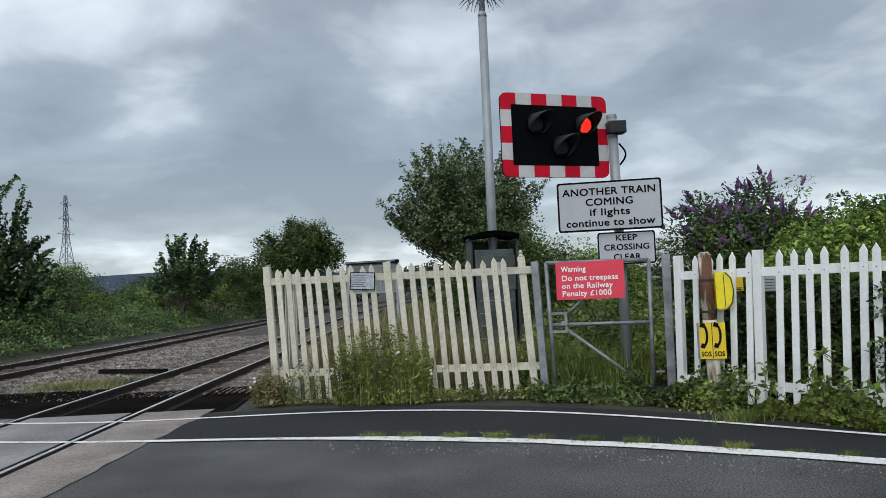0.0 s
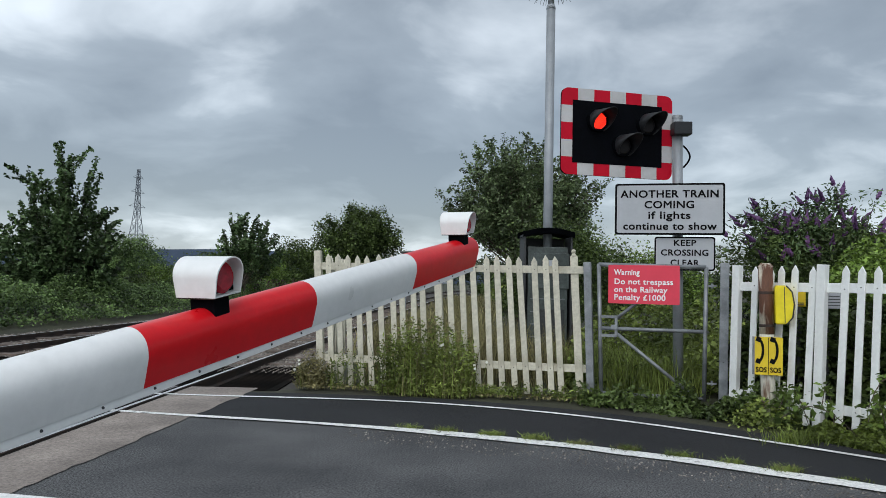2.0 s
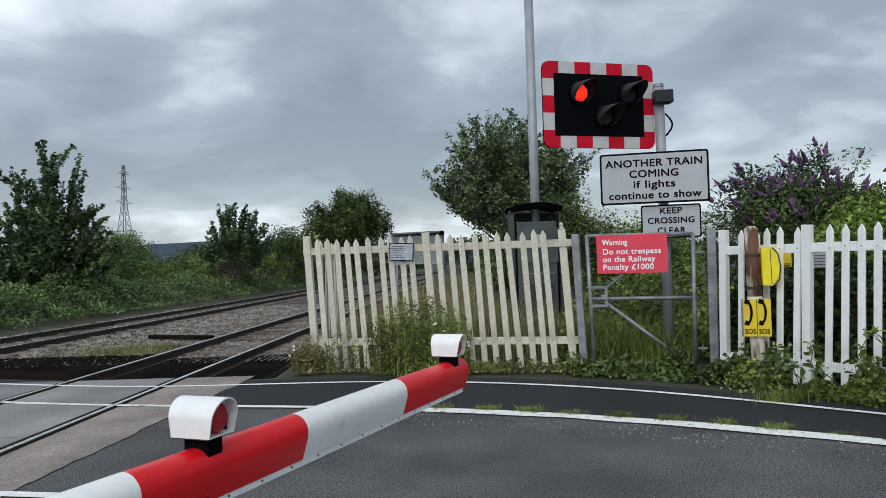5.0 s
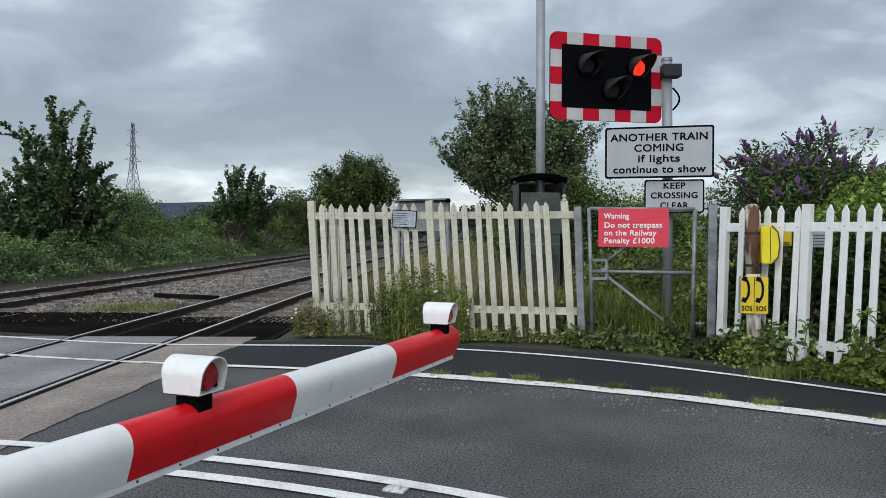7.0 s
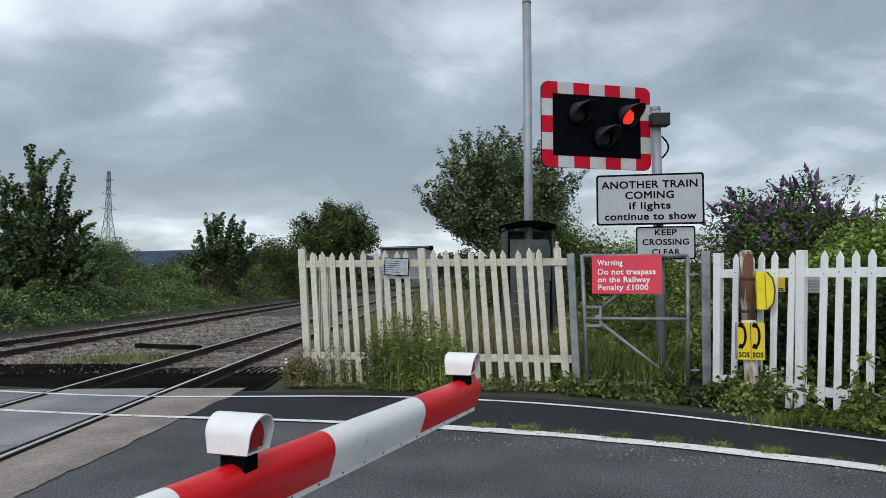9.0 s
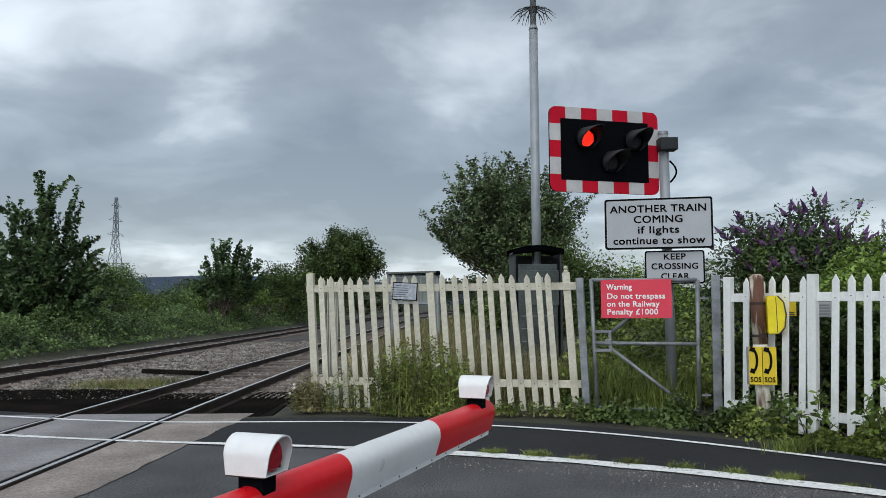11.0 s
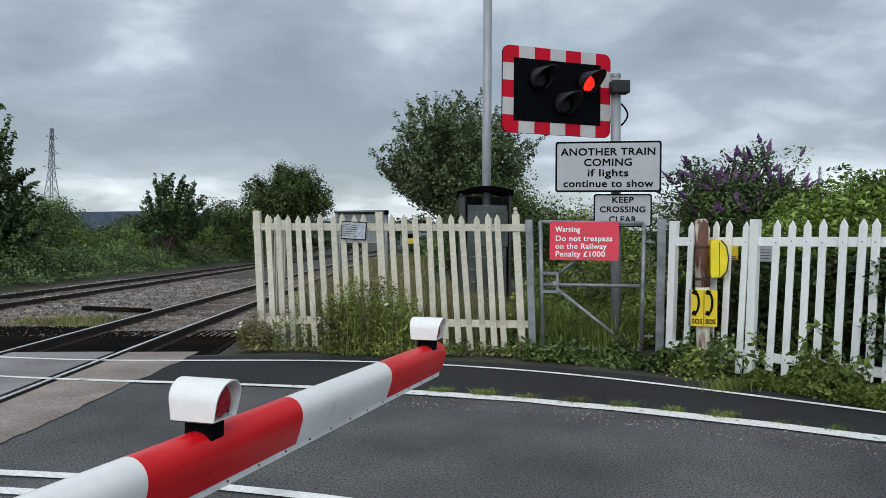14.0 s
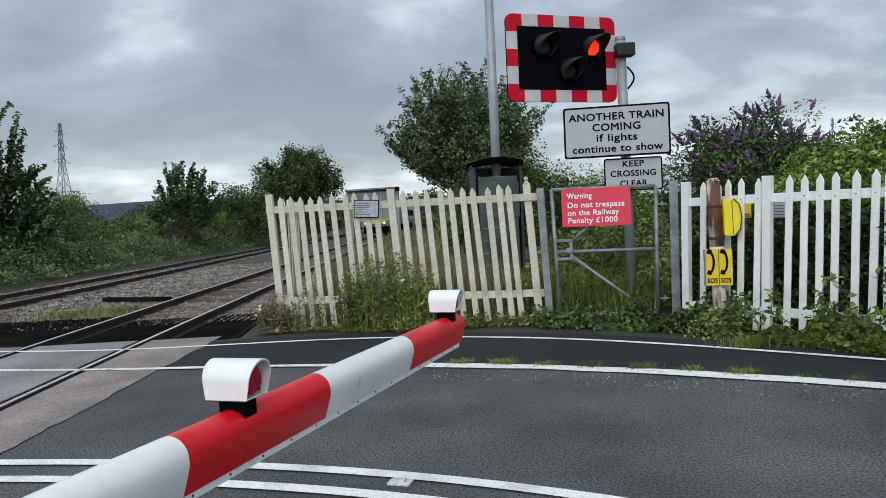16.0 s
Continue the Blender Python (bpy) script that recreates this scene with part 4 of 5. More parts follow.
def mast():
    t = thing("radio_mast", "tall grey tubular mast with a spiked anti-climb collar", "mast", pose(1.755, 14.05, 0))
    bm = nb()
    tube(bm, (0, 0, -0.1), (0, 0, 6.55), 0.083, 0.08, 18)
    part("lower_pole", bm, POLEGREY, t, smooth=True)
    bm = nb()
    tube(bm, (0, 0, 6.5), (0, 0, 11.5), 0.058, 0.05, 16)
    tube(bm, (0, 0, 6.5), (0, 0, 6.58), 0.088, 0.07, 16)
    part("upper_pole", bm, POLEGREY, t, smooth=True)
    bm = nb()
    tube(bm, (0, 0, 6.82), (0, 0, 6.94), 0.078, seg=14)
    part("collar", bm, DARKGREY, t)
    for k in range(14):
        a = 2 * math.pi * k / 14
        c, s = math.cos(a), math.sin(a)
        bm = nb()
        tube(bm, (0.06 * c, 0.06 * s, 6.92), (0.30 * c, 0.30 * s, 6.84), 0.010, 0.009, 5)
        tube(bm, (0.30 * c, 0.30 * s, 6.84), (0.43 * c, 0.43 * s, 6.72), 0.009, 0.003, 5)
        tube(bm, (0.22 * c, 0.22 * s, 6.86), (0.28 * c, 0.28 * s, 6.66), 0.008, 0.003, 5)
        part("spike", bm, DARKGREY, t)


mast()


def cabinet():
    t = thing("equipment_cabinet", "dark grey trackside equipment cabinet under a black curved canopy", "cabinet", pose(1.72, 13.75, 0, 0, 0, 2))
    bm = nb()
    box(bm, 0.70, 0.10, 2.12, 0, 0, 1.08, bevel=0.01)
    part("front_panel", bm, CABGLASS, t)
    bm = nb()
    box(bm, 0.62, 0.02, 0.62, 0.06, -0.065, 1.72, bevel=0.008)
    part("window_panel", bm, CABGLASS, t)
    for k in range(5):
        bm = nb()
        box(bm, 0.60, 0.012, 0.016, 0.0, -0.056, 0.35 + 0.22 * k)
        part("louvre", bm, GALV, t)
    bm = nb()
    box(bm, 0.13, 0.012, 0.10, 0.02, -0.082, 1.86)
    part("badge", bm, SIGNWHITE, t)
    bm = nb()
    box(bm, 0.5, 0.02, 0.7, 0.05, -0.065, 0.7, bevel=0.008)
    part("door", bm, DARKGREY, t)
    for x in (-0.41, 0.41):
        bm = nb()
        box(bm, 0.032, 0.60, 2.36, x, 0.22, 1.18)
        part("side_post", bm, DARKGREY, t)
    bm = nb()
    n = 8
    prev = None
    for k in range(n + 1):
        u = k / n
        x = -0.455 + 0.91 * u
        z = 2.40 + 0.075 * math.sin(math.pi * u)
        row = [bm.verts.new((x, y, zz)) for y, zz in ((-0.12, z - 0.09), (-0.16, z), (0.62, z + 0.02), (0.62, z - 0.09))]
        if prev:
            for i in range(4):
                bm.faces.new((prev[i], prev[(i + 1) % 4], row[(i + 1) % 4], row[i]))
        prev = row
    part("canopy", bm, BLACK, t)
    bm = nb()
    box(bm, 0.78, 0.03, 2.3, 0, 0.56, 1.17)
    part("back_panel", bm, DARKGREY, t)


cabinet()


def shelter():
    t = thing("lineside_shelter", "small grey-green panelled lineside shelter with a flat dark roof", "shelter", pose(-0.74, 28.5, -0.05, 0, 0, -3))
    for x in (-0.90, 0.90):
        for y in (0, 1.3):
            bm = nb()
            box(bm, 0.075, 0.075, 2.62, x, y, 1.31)
            part("post", bm, POLEGREY, t)
    for y in (1.3, 0.0):
        bm = nb()
        box(bm, 1.72, 0.04, 1.05, 0, y, 2.06)
        part("back_panel" if y else "front_panel", bm, SHELTER, t)
    for x in (-0.30, 0.30):
        bm = nb()
        box(bm, 0.035, 0.03, 1.05, x, -0.03, 2.06)
        part("mullion", bm, POLEGREY, t)
    for z in (1.54, 2.50):
        bm = nb()
        box(bm, 1.74, 0.06, 0.05, 0, -0.012, z)
        part("cross_rail", bm, POLEGREY, t)
    bm = nb()
    box(bm, 1.92, 1.6, 0.075, 0.0, 0.6, 2.655, 0, -1.2, 0, bevel=0.01)
    part("roof", bm, DARKGREY, t)
    bm = nb()
    box(bm, 1.94, 0.02, 0.03, 0.0, -0.215, 2.655, 0, -1.2, 0)
    part("gutter", bm, SHELTER, t)
    bm = nb()
    box(bm, 0.15, 0.18, 0.15, 0.93, -0.16, 2.63, bevel=0.02)
    part("corner_lamp", bm, BLACK, t)


shelter()

# ---- barrier boom ----
BOOM_YAW, PIVOT = -22.71, (-1.664, -0.274, 1.089)


def boom_piece(y0, y1, prof):
    bm = nb()
    a = [bm.verts.new((x, y0, z)) for x, z in prof]
    b = [bm.verts.new((x, y1, z)) for x, z in prof]
    n = len(prof)
    for i in range(n):
        bm.faces.new((a[i], a[(i + 1) % n], b[(i + 1) % n], b[i]))
    bmesh.ops.recalc_face_normals(bm, faces=bm.faces)
    return bm


def boom():
    t = thing("barrier_boom", "red and white banded aluminium crossing barrier boom with warning lamps", "barrier", pose(*PIVOT, 30, 0, BOOM_YAW))
    right = [(0.051 * math.sin(radians(a)), -0.046 * (1 - math.cos(radians(a)))) for a in range(0, 91, 10)] + [(0.0505, -0.060), (0.040, -0.092), (0.028, -0.124)]
    prof = [(x, 1.12 * z - 0.098) for x, z in right] + [(-x, 1.12 * z - 0.098) for x, z in right[:0:-1]]
    bands = [(-0.3, 0.81, BOOMWHITE), (0.81, 1.54, BOOMRED), (1.54, 2.272, BOOMWHITE), (2.272, 2.965, BOOMRED), (2.965, 3.690, BOOMWHITE), (3.690, 4.380, BOOMRED)]
    for y0, y1, mat in bands:
        part("red_band" if mat is BOOMRED else "white_band", boom_piece(y0, y1, prof), mat, t, smooth=True).data.set_sharp_from_angle(angle=radians(19))
    for y in (-0.3, 4.380):
        bm = nb()
        bm.faces.new([bm.verts.new((x, y, z)) for x, z in prof])
        g = bmesh.ops.extrude_face_region(bm, geom=bm.faces[:])
        bmesh.ops.translate(bm, verts=[e for e in g["geom"] if isinstance(e, bmesh.types.BMVert)], vec=(0, 0.004, 0))
        bmesh.ops.recalc_face_normals(bm, faces=bm.faces)
        part("end_cap", bm, BOOMRED if y > 0 else BOOMWHITE, t)
    bm = nb()
    box(bm, 0.016, 4.67, 0.024, 0.016, 2.035, -0.246, bevel=0.003)
    part("bottom_lip", bm, BOOMWHITE, t)
    for k in range(30):
        bm = nb()
        tube(bm, (0.022, 0.06 + 0.15 * k, -0.246), (0.0265, 0.06 + 0.15 * k, -0.246), 0.004, 0.003, 7)
        part("rivet", bm, DARKGREY, t)
    for s in (2.27 + 0.27, 2.27 + 1.98):
        lamp = new("warning_lamp")
        lamp.parent = t
        lamp.matrix_basis = pose(0.012, s, -0.112, 0, 0, 1)
        tagged(lamp, "white barrier lamp with a hooded red lens")
        bm = nb()
        box(bm, 0.075, 0.06, 0.056, -0.008, 0, 0.016, bevel=0.004)
        part("bracket", bm, BLACK, lamp)
        bm = nb()
        # housing: a hood with an arched roof that reaches well out over its sunk lens
        def along(u, q):
            g = (q - 0.042) / 0.106
            back, front = -0.072 - 0.008 * g, 0.050 + 0.022 * g
            return back + (front - back) * u

        rings = []
        for u, k in ((0.0, 0.93), (0.03, 1.0), (0.5, 1.0), (1.0, 1.0)):
            ring = []
            for j in range(17):
                a = math.pi * j / 16
                ring.append((0.054 * k * math.cos(a), 0.090 + 0.050 * k * math.sin(a)))
            ring += [(-0.051 * k, 0.042), (0.051 * k, 0.042)]
            rings.append([bm.verts.new((along(u, q), r, q)) for r, q in ring])
        for r0, r1 in zip(rings, rings[1:]):
            n = len(r0)
            for i in range(n):
                bm.faces.new((r0[i], r0[(i + 1) % n], r1[(i + 1) % n], r1[i]))
        bm.faces.new(rings[0])
        inner = [bm.verts.new((v.co.x, v.co.y * 0.93, 0.088 + (v.co.z - 0.088) * 0.93)) for v in rings[-1]]
        deep = [bm.verts.new((0.026, v.co.y, v.co.z)) for v in inner]
        n = len(inner)
        for i in range(n):
            k = (i + 1) % n
            bm.faces.new((rings[-1][i], rings[-1][k], inner[k], inner[i]))
            bm.faces.new((inner[i], inner[k], deep[k], deep[i]))
        bm.faces.new(deep)
        bmesh.ops.recalc_face_normals(bm, faces=bm.faces)
        part("housing", bm, BOOMWHITE, lamp, smooth=True).data.set_sharp_from_angle(angle=radians(32))
        bm = nb()
        tube(bm, (0.030, 0, 0.090), (0.042, 0, 0.092), 0.044, 0.036, 24)
        part("lens", bm, REDLENS, lamp, "red lens")
        bm = nb()
        box(bm, 0.004, 0.094, 0.046, 0.0290, 0, 0.072)
        part("lens_plate", bm, BLACK, lamp)
        bm = nb()
        box(bm, 0.114, 0.100, 0.006, -0.013, 0, 0.0415, bevel=0.002)
        part("base_seam", bm, RUST, lamp, "rust-stained lower seam")
    return t


BOOM = boom()


def pedestal():
    t = thing("barrier_pedestal", "grey steel barrier machine box beside the road", "barrier machine", pose(-1.664, -0.274, 0, 0, 0, BOOM_YAW))
    bm = nb()
    box(bm, 0.42, 0.5, 1.08, -0.32, 0, 0.54, bevel=0.02)
    part("machine_box", bm, GALV, t)
    bm = nb()
    tube(bm, (-0.12, 0, 1.0), (0.06, 0, 1.0), 0.05, seg=14)
    part("drive_shaft", bm, DARKGREY, t)


pedestal()

# ---- train on the near track ----


def carriage(front):
    t = thing("train_carriage", "grey railway carriage with a yellow cab end" if front else "grey railway carriage coupled behind the leading one", "train", pose(0, 0, 0), "train")
    bm = nb()
    prof = [(-1.3, 0.95), (1.3, 0.95), (1.38, 1.5), (1.33, 2.9), (1.1, 3.5), (0.6, 3.75), (-0.6, 3.75), (-1.1, 3.5), (-1.33, 2.9), (-1.38, 1.5)]
    a = [bm.verts.new((x, 0.25, z)) for x, z in prof]
    b = [bm.verts.new((x, 22.4, z)) for x, z in prof]
    for i in range(len(prof)):
        bm.faces.new((a[i], a[(i + 1) % 10], b[(i + 1) % 10], b[i]))
    bm.faces.new(a[::-1])
    bm.faces.new(b)
    bmesh.ops.recalc_face_normals(bm, faces=bm.faces)
    part("body", bm, TRAINGREY, t)
    bm = nb()
    box(bm, 2.3, 20, 0.6, 0, 11, 0.6)
    part("underframe", bm, BLACK, t)
    for y in (3.2, 19.0):
        bm = nb()
        for w in (-1.2, 1.2):
            for x in (-0.75, 0.75):
                tube(bm, (x - 0.06, y + w, 0.43), (x + 0.06, y + w, 0.43), 0.42, seg=16)
        part("bogie", bm, BLACK, t)
    for x in (-1.375, 1.375):
        for k in range(6):
            bm = nb()
            box(bm, 0.03, 2.2, 0.8, x, 3.6 + 3.0 * k, 2.35)
            part("window", bm, BLACK, t)
    if front:
        bm = nb()
        box(bm, 2.1, 0.25, 1.3, 0, 0.14, 1.80, bevel=0.06)
        part("yellow_end", bm, TRAINYELLOW, t, "yellow cab end")
        bm = nb()
        box(bm, 2.3, 0.12, 0.8, 0, 0.2, 2.86, bevel=0.03)
        part("windscreen", bm, BLACK, t)
        for x in (-0.85, 0.85):
            bm = nb()
            tube(bm, (x, 0.03, 1.25), (x, 0.0, 1.25), 0.11, seg=12)
            part("headlight", bm, HEADLIGHT, t)
    return t


CARS = [carriage(True), carriage(False)]

# ---- planting ----
R = np.random.default_rng(21)


def bramble(name, label, pts, size, mat, category="brambles"):
    return tagged(leaves(name, pts, size, mat, None, R), label, category, kind="stuff")


n = 170000
y = 12 + 62 * R.uniform(0, 1, n) ** 1.25
off = R.uniform(0, 1, n) ** 0.8 * (4 + 0.12 * y)
x = np.interp(y, _ys, _xs) + FAR - 2.6 - off
lump = np.array([noise.noise((float(a) * 0.55, float(b) * 0.35, 2.0)) + 0.5 * noise.noise((float(a) * 1.7, float(b) * 1.2, 5.0)) for a, b in zip(x, y)])
top = 0.12 + np.clip(off / 1.5, 0, 1) * (0.75 + 1.0 * lump) + 0.07 * off
z = top * (1 - 0.6 * R.uniform(0, 1, n) ** 2.0) - 0.05
bramble("bramble_bank", "thick green bramble bank along the far track", np.stack([x, y, z], 1), 0.075, LEAF_BRAMBLE)

spray_tree("tree", -15.3, 30.5, "dark green bushy tree with upswept branches beyond the tracks", 1, 0.6, (0.1, 0, 2.2), (2.7, 2.2, 4.55), LEAF_DARK, 76, 0.13, 0.095, 0.026, low=-0.25, side=4, inner=0.45, rise=0.30)
spray_tree("tree", -19.6, 31.0, "dark green bushy tree standing over the bramble bank", 2, 0.6, (0.0, 0, 2.0), (2.6, 2.0, 3.7), LEAF_DARK, 64, 0.13, 0.095, 0.028, low=-0.25, side=4, inner=0.4)
spray_tree("tree", -12.6, 48, "small open-crowned green tree with bare dead limbs at its foot", 3, 1.2, (0.35, 0, 2.5), (2.6, 1.6, 3.5), LEAF_DARK, 38, 0.14, 0.11, 0.032, low=0.05, side=4, inner=0.5, bare=9)
tree("tree", -9.9, 85, 9.6, (4.7, 3.5, 3.4), 5.9, LEAF_TREE, "rounded leafy green tree beside the distant track", 4, 105, 420, 0.17, 0.42, 0.25, shell=0.3, spray=0.6)
spray_tree("tree", 3.12, 32, "tall loose-crowned grey-green willow behind the mast", 5, 2.0, (0.0, 0, 4.9), (3.2, 2.7, 2.9), LEAF_WILLOW, 150, 0.092, 0.13, 0.025, low=-0.42, side=6, trunk=0.14, stems=2, inner=0.25, rise=0.45)
tree("tree", 6.8, 46, 5.0, (2.6, 2.2, 2.0), 3.0, LEAF_DARK, "dark rounded tree in the distance", 6, 60, 140, 0.2, 0.45, 0.15)

SHRUBS = [
    (-19.0, 47, 1.5, (1.9, 1.8, 2.3), LEAF_BRAMBLE, 0.085, 19000), (-15.3, 52, 0.9, (2.4, 2.0, 1.95), LEAF_BRAMBLE, 0.10, 14000),
    (-17.0, 46, 0.7, (1.5, 1.3, 1.25), LEAF_BRIGHT, 0.08, 12000), (-13.6, 50, 0.7, (1.5, 1.4, 1.45), LEAF_BRIGHT, 0.08, 12000), (-17.2, 56, 1.0, (2.6, 2.0, 2.3), LEAF_TREE, 0.10, 14000), (-21.6, 44, 0.9, (2.4, 1.8, 1.7), LEAF_DARK, 0.09, 14000), (-16.2, 41, 0.5, (1.6, 1.4, 1.1), LEAF_TREE, 0.075, 12000),
    (-11.6, 62, 1.5, (2.6, 2.2, 2.9), LEAF_TREE, 0.12, 15000), (-16.5, 60, 0.8, (4.5, 3.0, 1.5), LEAF_TREE, 0.13, 16000),
    (-22.0, 52, 0.9, (5.0, 3.0, 1.6), LEAF_TREE, 0.13, 15000), (-20.0, 80, 1.0, (9.0, 4.0, 1.7), FARGREEN, 0.45, 4200),
    (-13.3, 57, 1.0, (1.9, 1.8, 1.9), LEAF_BRIGHT, 0.11, 9000), (-13.0, 76, 1.5, (2.6, 2.4, 2.6), LEAF_BRIGHT, 0.35, 1800),
    (3.15, 21.0, 1.35, (1.75, 1.3, 1.75), LEAF_TREE, 0.055, 24000), (5.6, 24.0, 1.0, (2.6, 1.5, 1.6), LEAF_BRIGHT, 0.06, 20000),
    (11.6, 19.0, 1.2, (3.2, 2.0, 1.7), LEAF_BRIGHT, 0.06, 26000), (11.5, 14.0, 1.2, (3.0, 2.4, 1.45), LEAF_BRIGHT, 0.052, 32000),
    (17.0, 112, 1.5, (9, 5, 3.0), FARGREEN, 0.4, 5000), (26, 90, 1.5, (12, 5, 2.4), FARGREEN, 0.4, 5000),
    (-14.0, 118, 1.0, (6, 5, 2.6), FARGREEN, 0.4, 4000), (-9.0, 150, 1.5, (7, 5, 3.6), FARGREEN, 0.45, 4000), (10.0, 190, 2.5, (9, 6, 5.5), FARGREEN, 0.5, 4000),
    (-34.0, 110, 1.0, (16, 6, 2.2), FARGREEN, 0.45, 5000), (5.2, 62, 0.6, (2.6, 6, 1.5), LEAF_TREE, 0.25, 3600), (4.0, 44, 0.4, (1.6, 5, 1.1), LEAF_WEED, 0.2, 3000),
]
for sx, sy, sz, rad, mat, size, n in SHRUBS:
    pts, _ = clumped(R, (0, 0, 0), rad, max(n // 90, 12), 90, (rad[0] * 0.17, rad[1] * 0.17, rad[2] * 0.15), 0.55, -0.35)
    t = thing("bush", "rounded green bush in rough ground beside the railway", "bush", pose(sx, sy, 0), "bushes")
    pts = pts + np.array([0, 0, sz])
    leaves("foliage", pts[pts[:, 2] > 0], size, mat, t, R)
    for k in range(5):
        a = 1.3 * k
        bm = nb()
        tube(bm, (0.05 * math.cos(a), 0.05 * math.sin(a), 0), (0.5 * rad[0] * math.cos(a), 0.5 * rad[1] * math.sin(a), sz + 0.3 * rad[2]), 0.035, 0.01, 6)
        part("stem", bm, BARK, t)

# pink willowherb on the bank
pts = np.stack([R.normal(-10.9, 0.9, 500), R.normal(50, 1.2, 500), R.uniform(0.6, 1.5, 500)], 1)
tagged(leaves("willowherb", pts[:260], 0.10, PINK, None, R), "pink willowherb flowers on the bramble bank", "wild flowers", kind="stuff")


def flower_spike(t, base, d, L, rr):
    """A tapered, lumpy flower spike."""
    d = Vector(d).normalized()
    a = d.orthogonal().normalized()
    b = d.cross(a)
    bm = nb()
    rings = []
    for k in range(8):
        u = k / 7
        r = 0.046 * (0.55 + 1.6 * u if u < 0.25 else 1.2 * (1.06 - u))
        rings.append([bm.verts.new(Vector(base) + d * (L * u) + (a * math.cos(j * 0.9) + b * math.sin(j * 0.9)) * r * rr.uniform(0.55, 1.35)) for j in range(7)])
    for p, q in zip(rings, rings[1:]):
        for j in range(7):
            bm.faces.new((p[j], p[(j + 1) % 7], q[(j + 1) % 7], q[j]))
    bm.faces.new(rings[-1])
    bm.faces.new(rings[0][::-1])
    part("flower_spike", bm, PURPLE, t)


def buddleia():
    t = thing("buddleia", "buddleia bush with purple flower spikes behind the white fence", "shrub", pose(6.05, 13.0, 0))
    rr = np.random.default_rng(8)
    pts, cc = clumped(rr, (0, 0, 1.5), (1.5, 1.1, 1.12), 120, 250, (0.19, 0.19, 0.17), 0.3, -0.6)
    tagged(leaves("foliage", pts, 0.036, LEAF_TREE, t, rr, long=2.3), kind="stuff")
    pts2, top = clumped(rr, (0.05, 0, 1.80), (1.50, 0.9, 1.32), 110, 80, (0.15, 0.15, 0.13), 0.45, -0.05)
    tagged(leaves("pale_foliage", pts2, 0.036, LEAF_DARK, t, rr, long=2.6), kind="stuff")
    bm = nb()
    for c in np.concatenate([cc, top]):
        tube(bm, (0.1 * rr.normal(), 0.1 * rr.normal(), 0.3), c, 0.012, 0.005, 5, False)
    tagged(part("stem_growth", bm, BARK, t), kind="stuff")
    for c in sorted(top.tolist(), key=lambda q: -q[2] + 0.5 * q[1])[:84]:
        for k in range(1 + int(rr.integers(0, 3) == 2)):
            d = (c[0] * 0.5 + rr.normal() * 0.5, c[1] * 0.2 + rr.normal() * 0.4, 0.75)
            tip = Vector(c) + Vector(d).normalized() * rr.uniform(0.04, 0.14)
            flower_spike(t, tip, d, rr.uniform(0.17, 0.34), rr)
    return t


buddleia()

# hedge behind the white fence, dense low down where darker leaves stand for shade
n = 64000
u = R.uniform(-0.15, 1.55, n)
dep = R.uniform(0.25, 3.2, n)
x = 3.30 + 1.36 * u + dep * 0.87
y = 9.27 - 2.40 * u + dep * 0.49
lump = np.array([noise.noise((float(a) * 0.8, float(b) * 0.8, 9.0)) for a, b in zip(x, y)])
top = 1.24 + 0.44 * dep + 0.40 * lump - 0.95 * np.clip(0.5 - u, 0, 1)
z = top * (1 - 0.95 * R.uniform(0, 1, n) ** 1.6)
# below 1.35 m the hedge's inner shade is put into the leaf colour
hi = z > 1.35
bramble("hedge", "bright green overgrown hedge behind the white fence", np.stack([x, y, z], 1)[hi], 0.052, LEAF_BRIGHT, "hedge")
bramble("undergrowth", "undergrowth behind the white fence, its shade put into darker leaves", np.stack([x, y, z], 1)[~hi], 0.058, LEAF_TREE, "undergrowth")


def shoot(x, y, z, tx, tz, seed):
    t = thing("bramble_shoot", "long arching green shoot rising above the hedge", "bramble shoot", pose(x, y, z), "bramble shoots")
    rr = np.random.default_rng(seed)
    pts = [Vector((tx * u, 0.15 * u, tz * math.sin(1.9 * u) / math.sin(1.9))) for u in np.linspace(0, 1, 9)]
    bm = nb()
    for i, (p, q) in enumerate(zip(pts, pts[1:])):
        tube(bm, p, q, 0.010 - 0.0009 * i, 0.0091 - 0.0009 * i, 5, False)
    part("cane", bm, BARK, t)
    c = np.concatenate([np.array(p) + rr.normal(size=(7, 3)) * 0.035 for p in pts])
    tagged(leaves("foliage", c, 0.05, LEAF_BRAMBLE, t, rr), kind="stuff")


shoot(6.25, 9.3, 1.75, -0.75, 0.65, 4)
shoot(6.1, 9.1, 1.7, -0.45, 0.52, 5)
shoot(6.35, 9.0, 1.8, 0.5, 0.5, 6)
shoot(6.0, 9.5, 1.7, 0.35, 0.45, 7)

# growth behind the gate and round the signal post
n = 14000
x = R.uniform(1.7, 5.0, n)
y = R.uniform(10.7, 14.0, n)
z = R.uniform(0, 1, n) * (0.55 + 0.35 * np.array([noise.noise((float(a) * 1.3, float(b) * 1.3, 4.0)) for a, b in zip(x, y)])) * (0.8 + 0.3 * (y - 10.5)) * np.clip((x - 1.2) / 1.6, 0.5, 1.3)
bramble("weeds", "green weeds and nettles behind the gate", np.stack([x, y, z], 1), 0.062, LEAF_HERB, "weeds")
n = 1500
x, y = R.uniform(1.9, 3.4, n), R.uniform(10.3, 12.2, n)
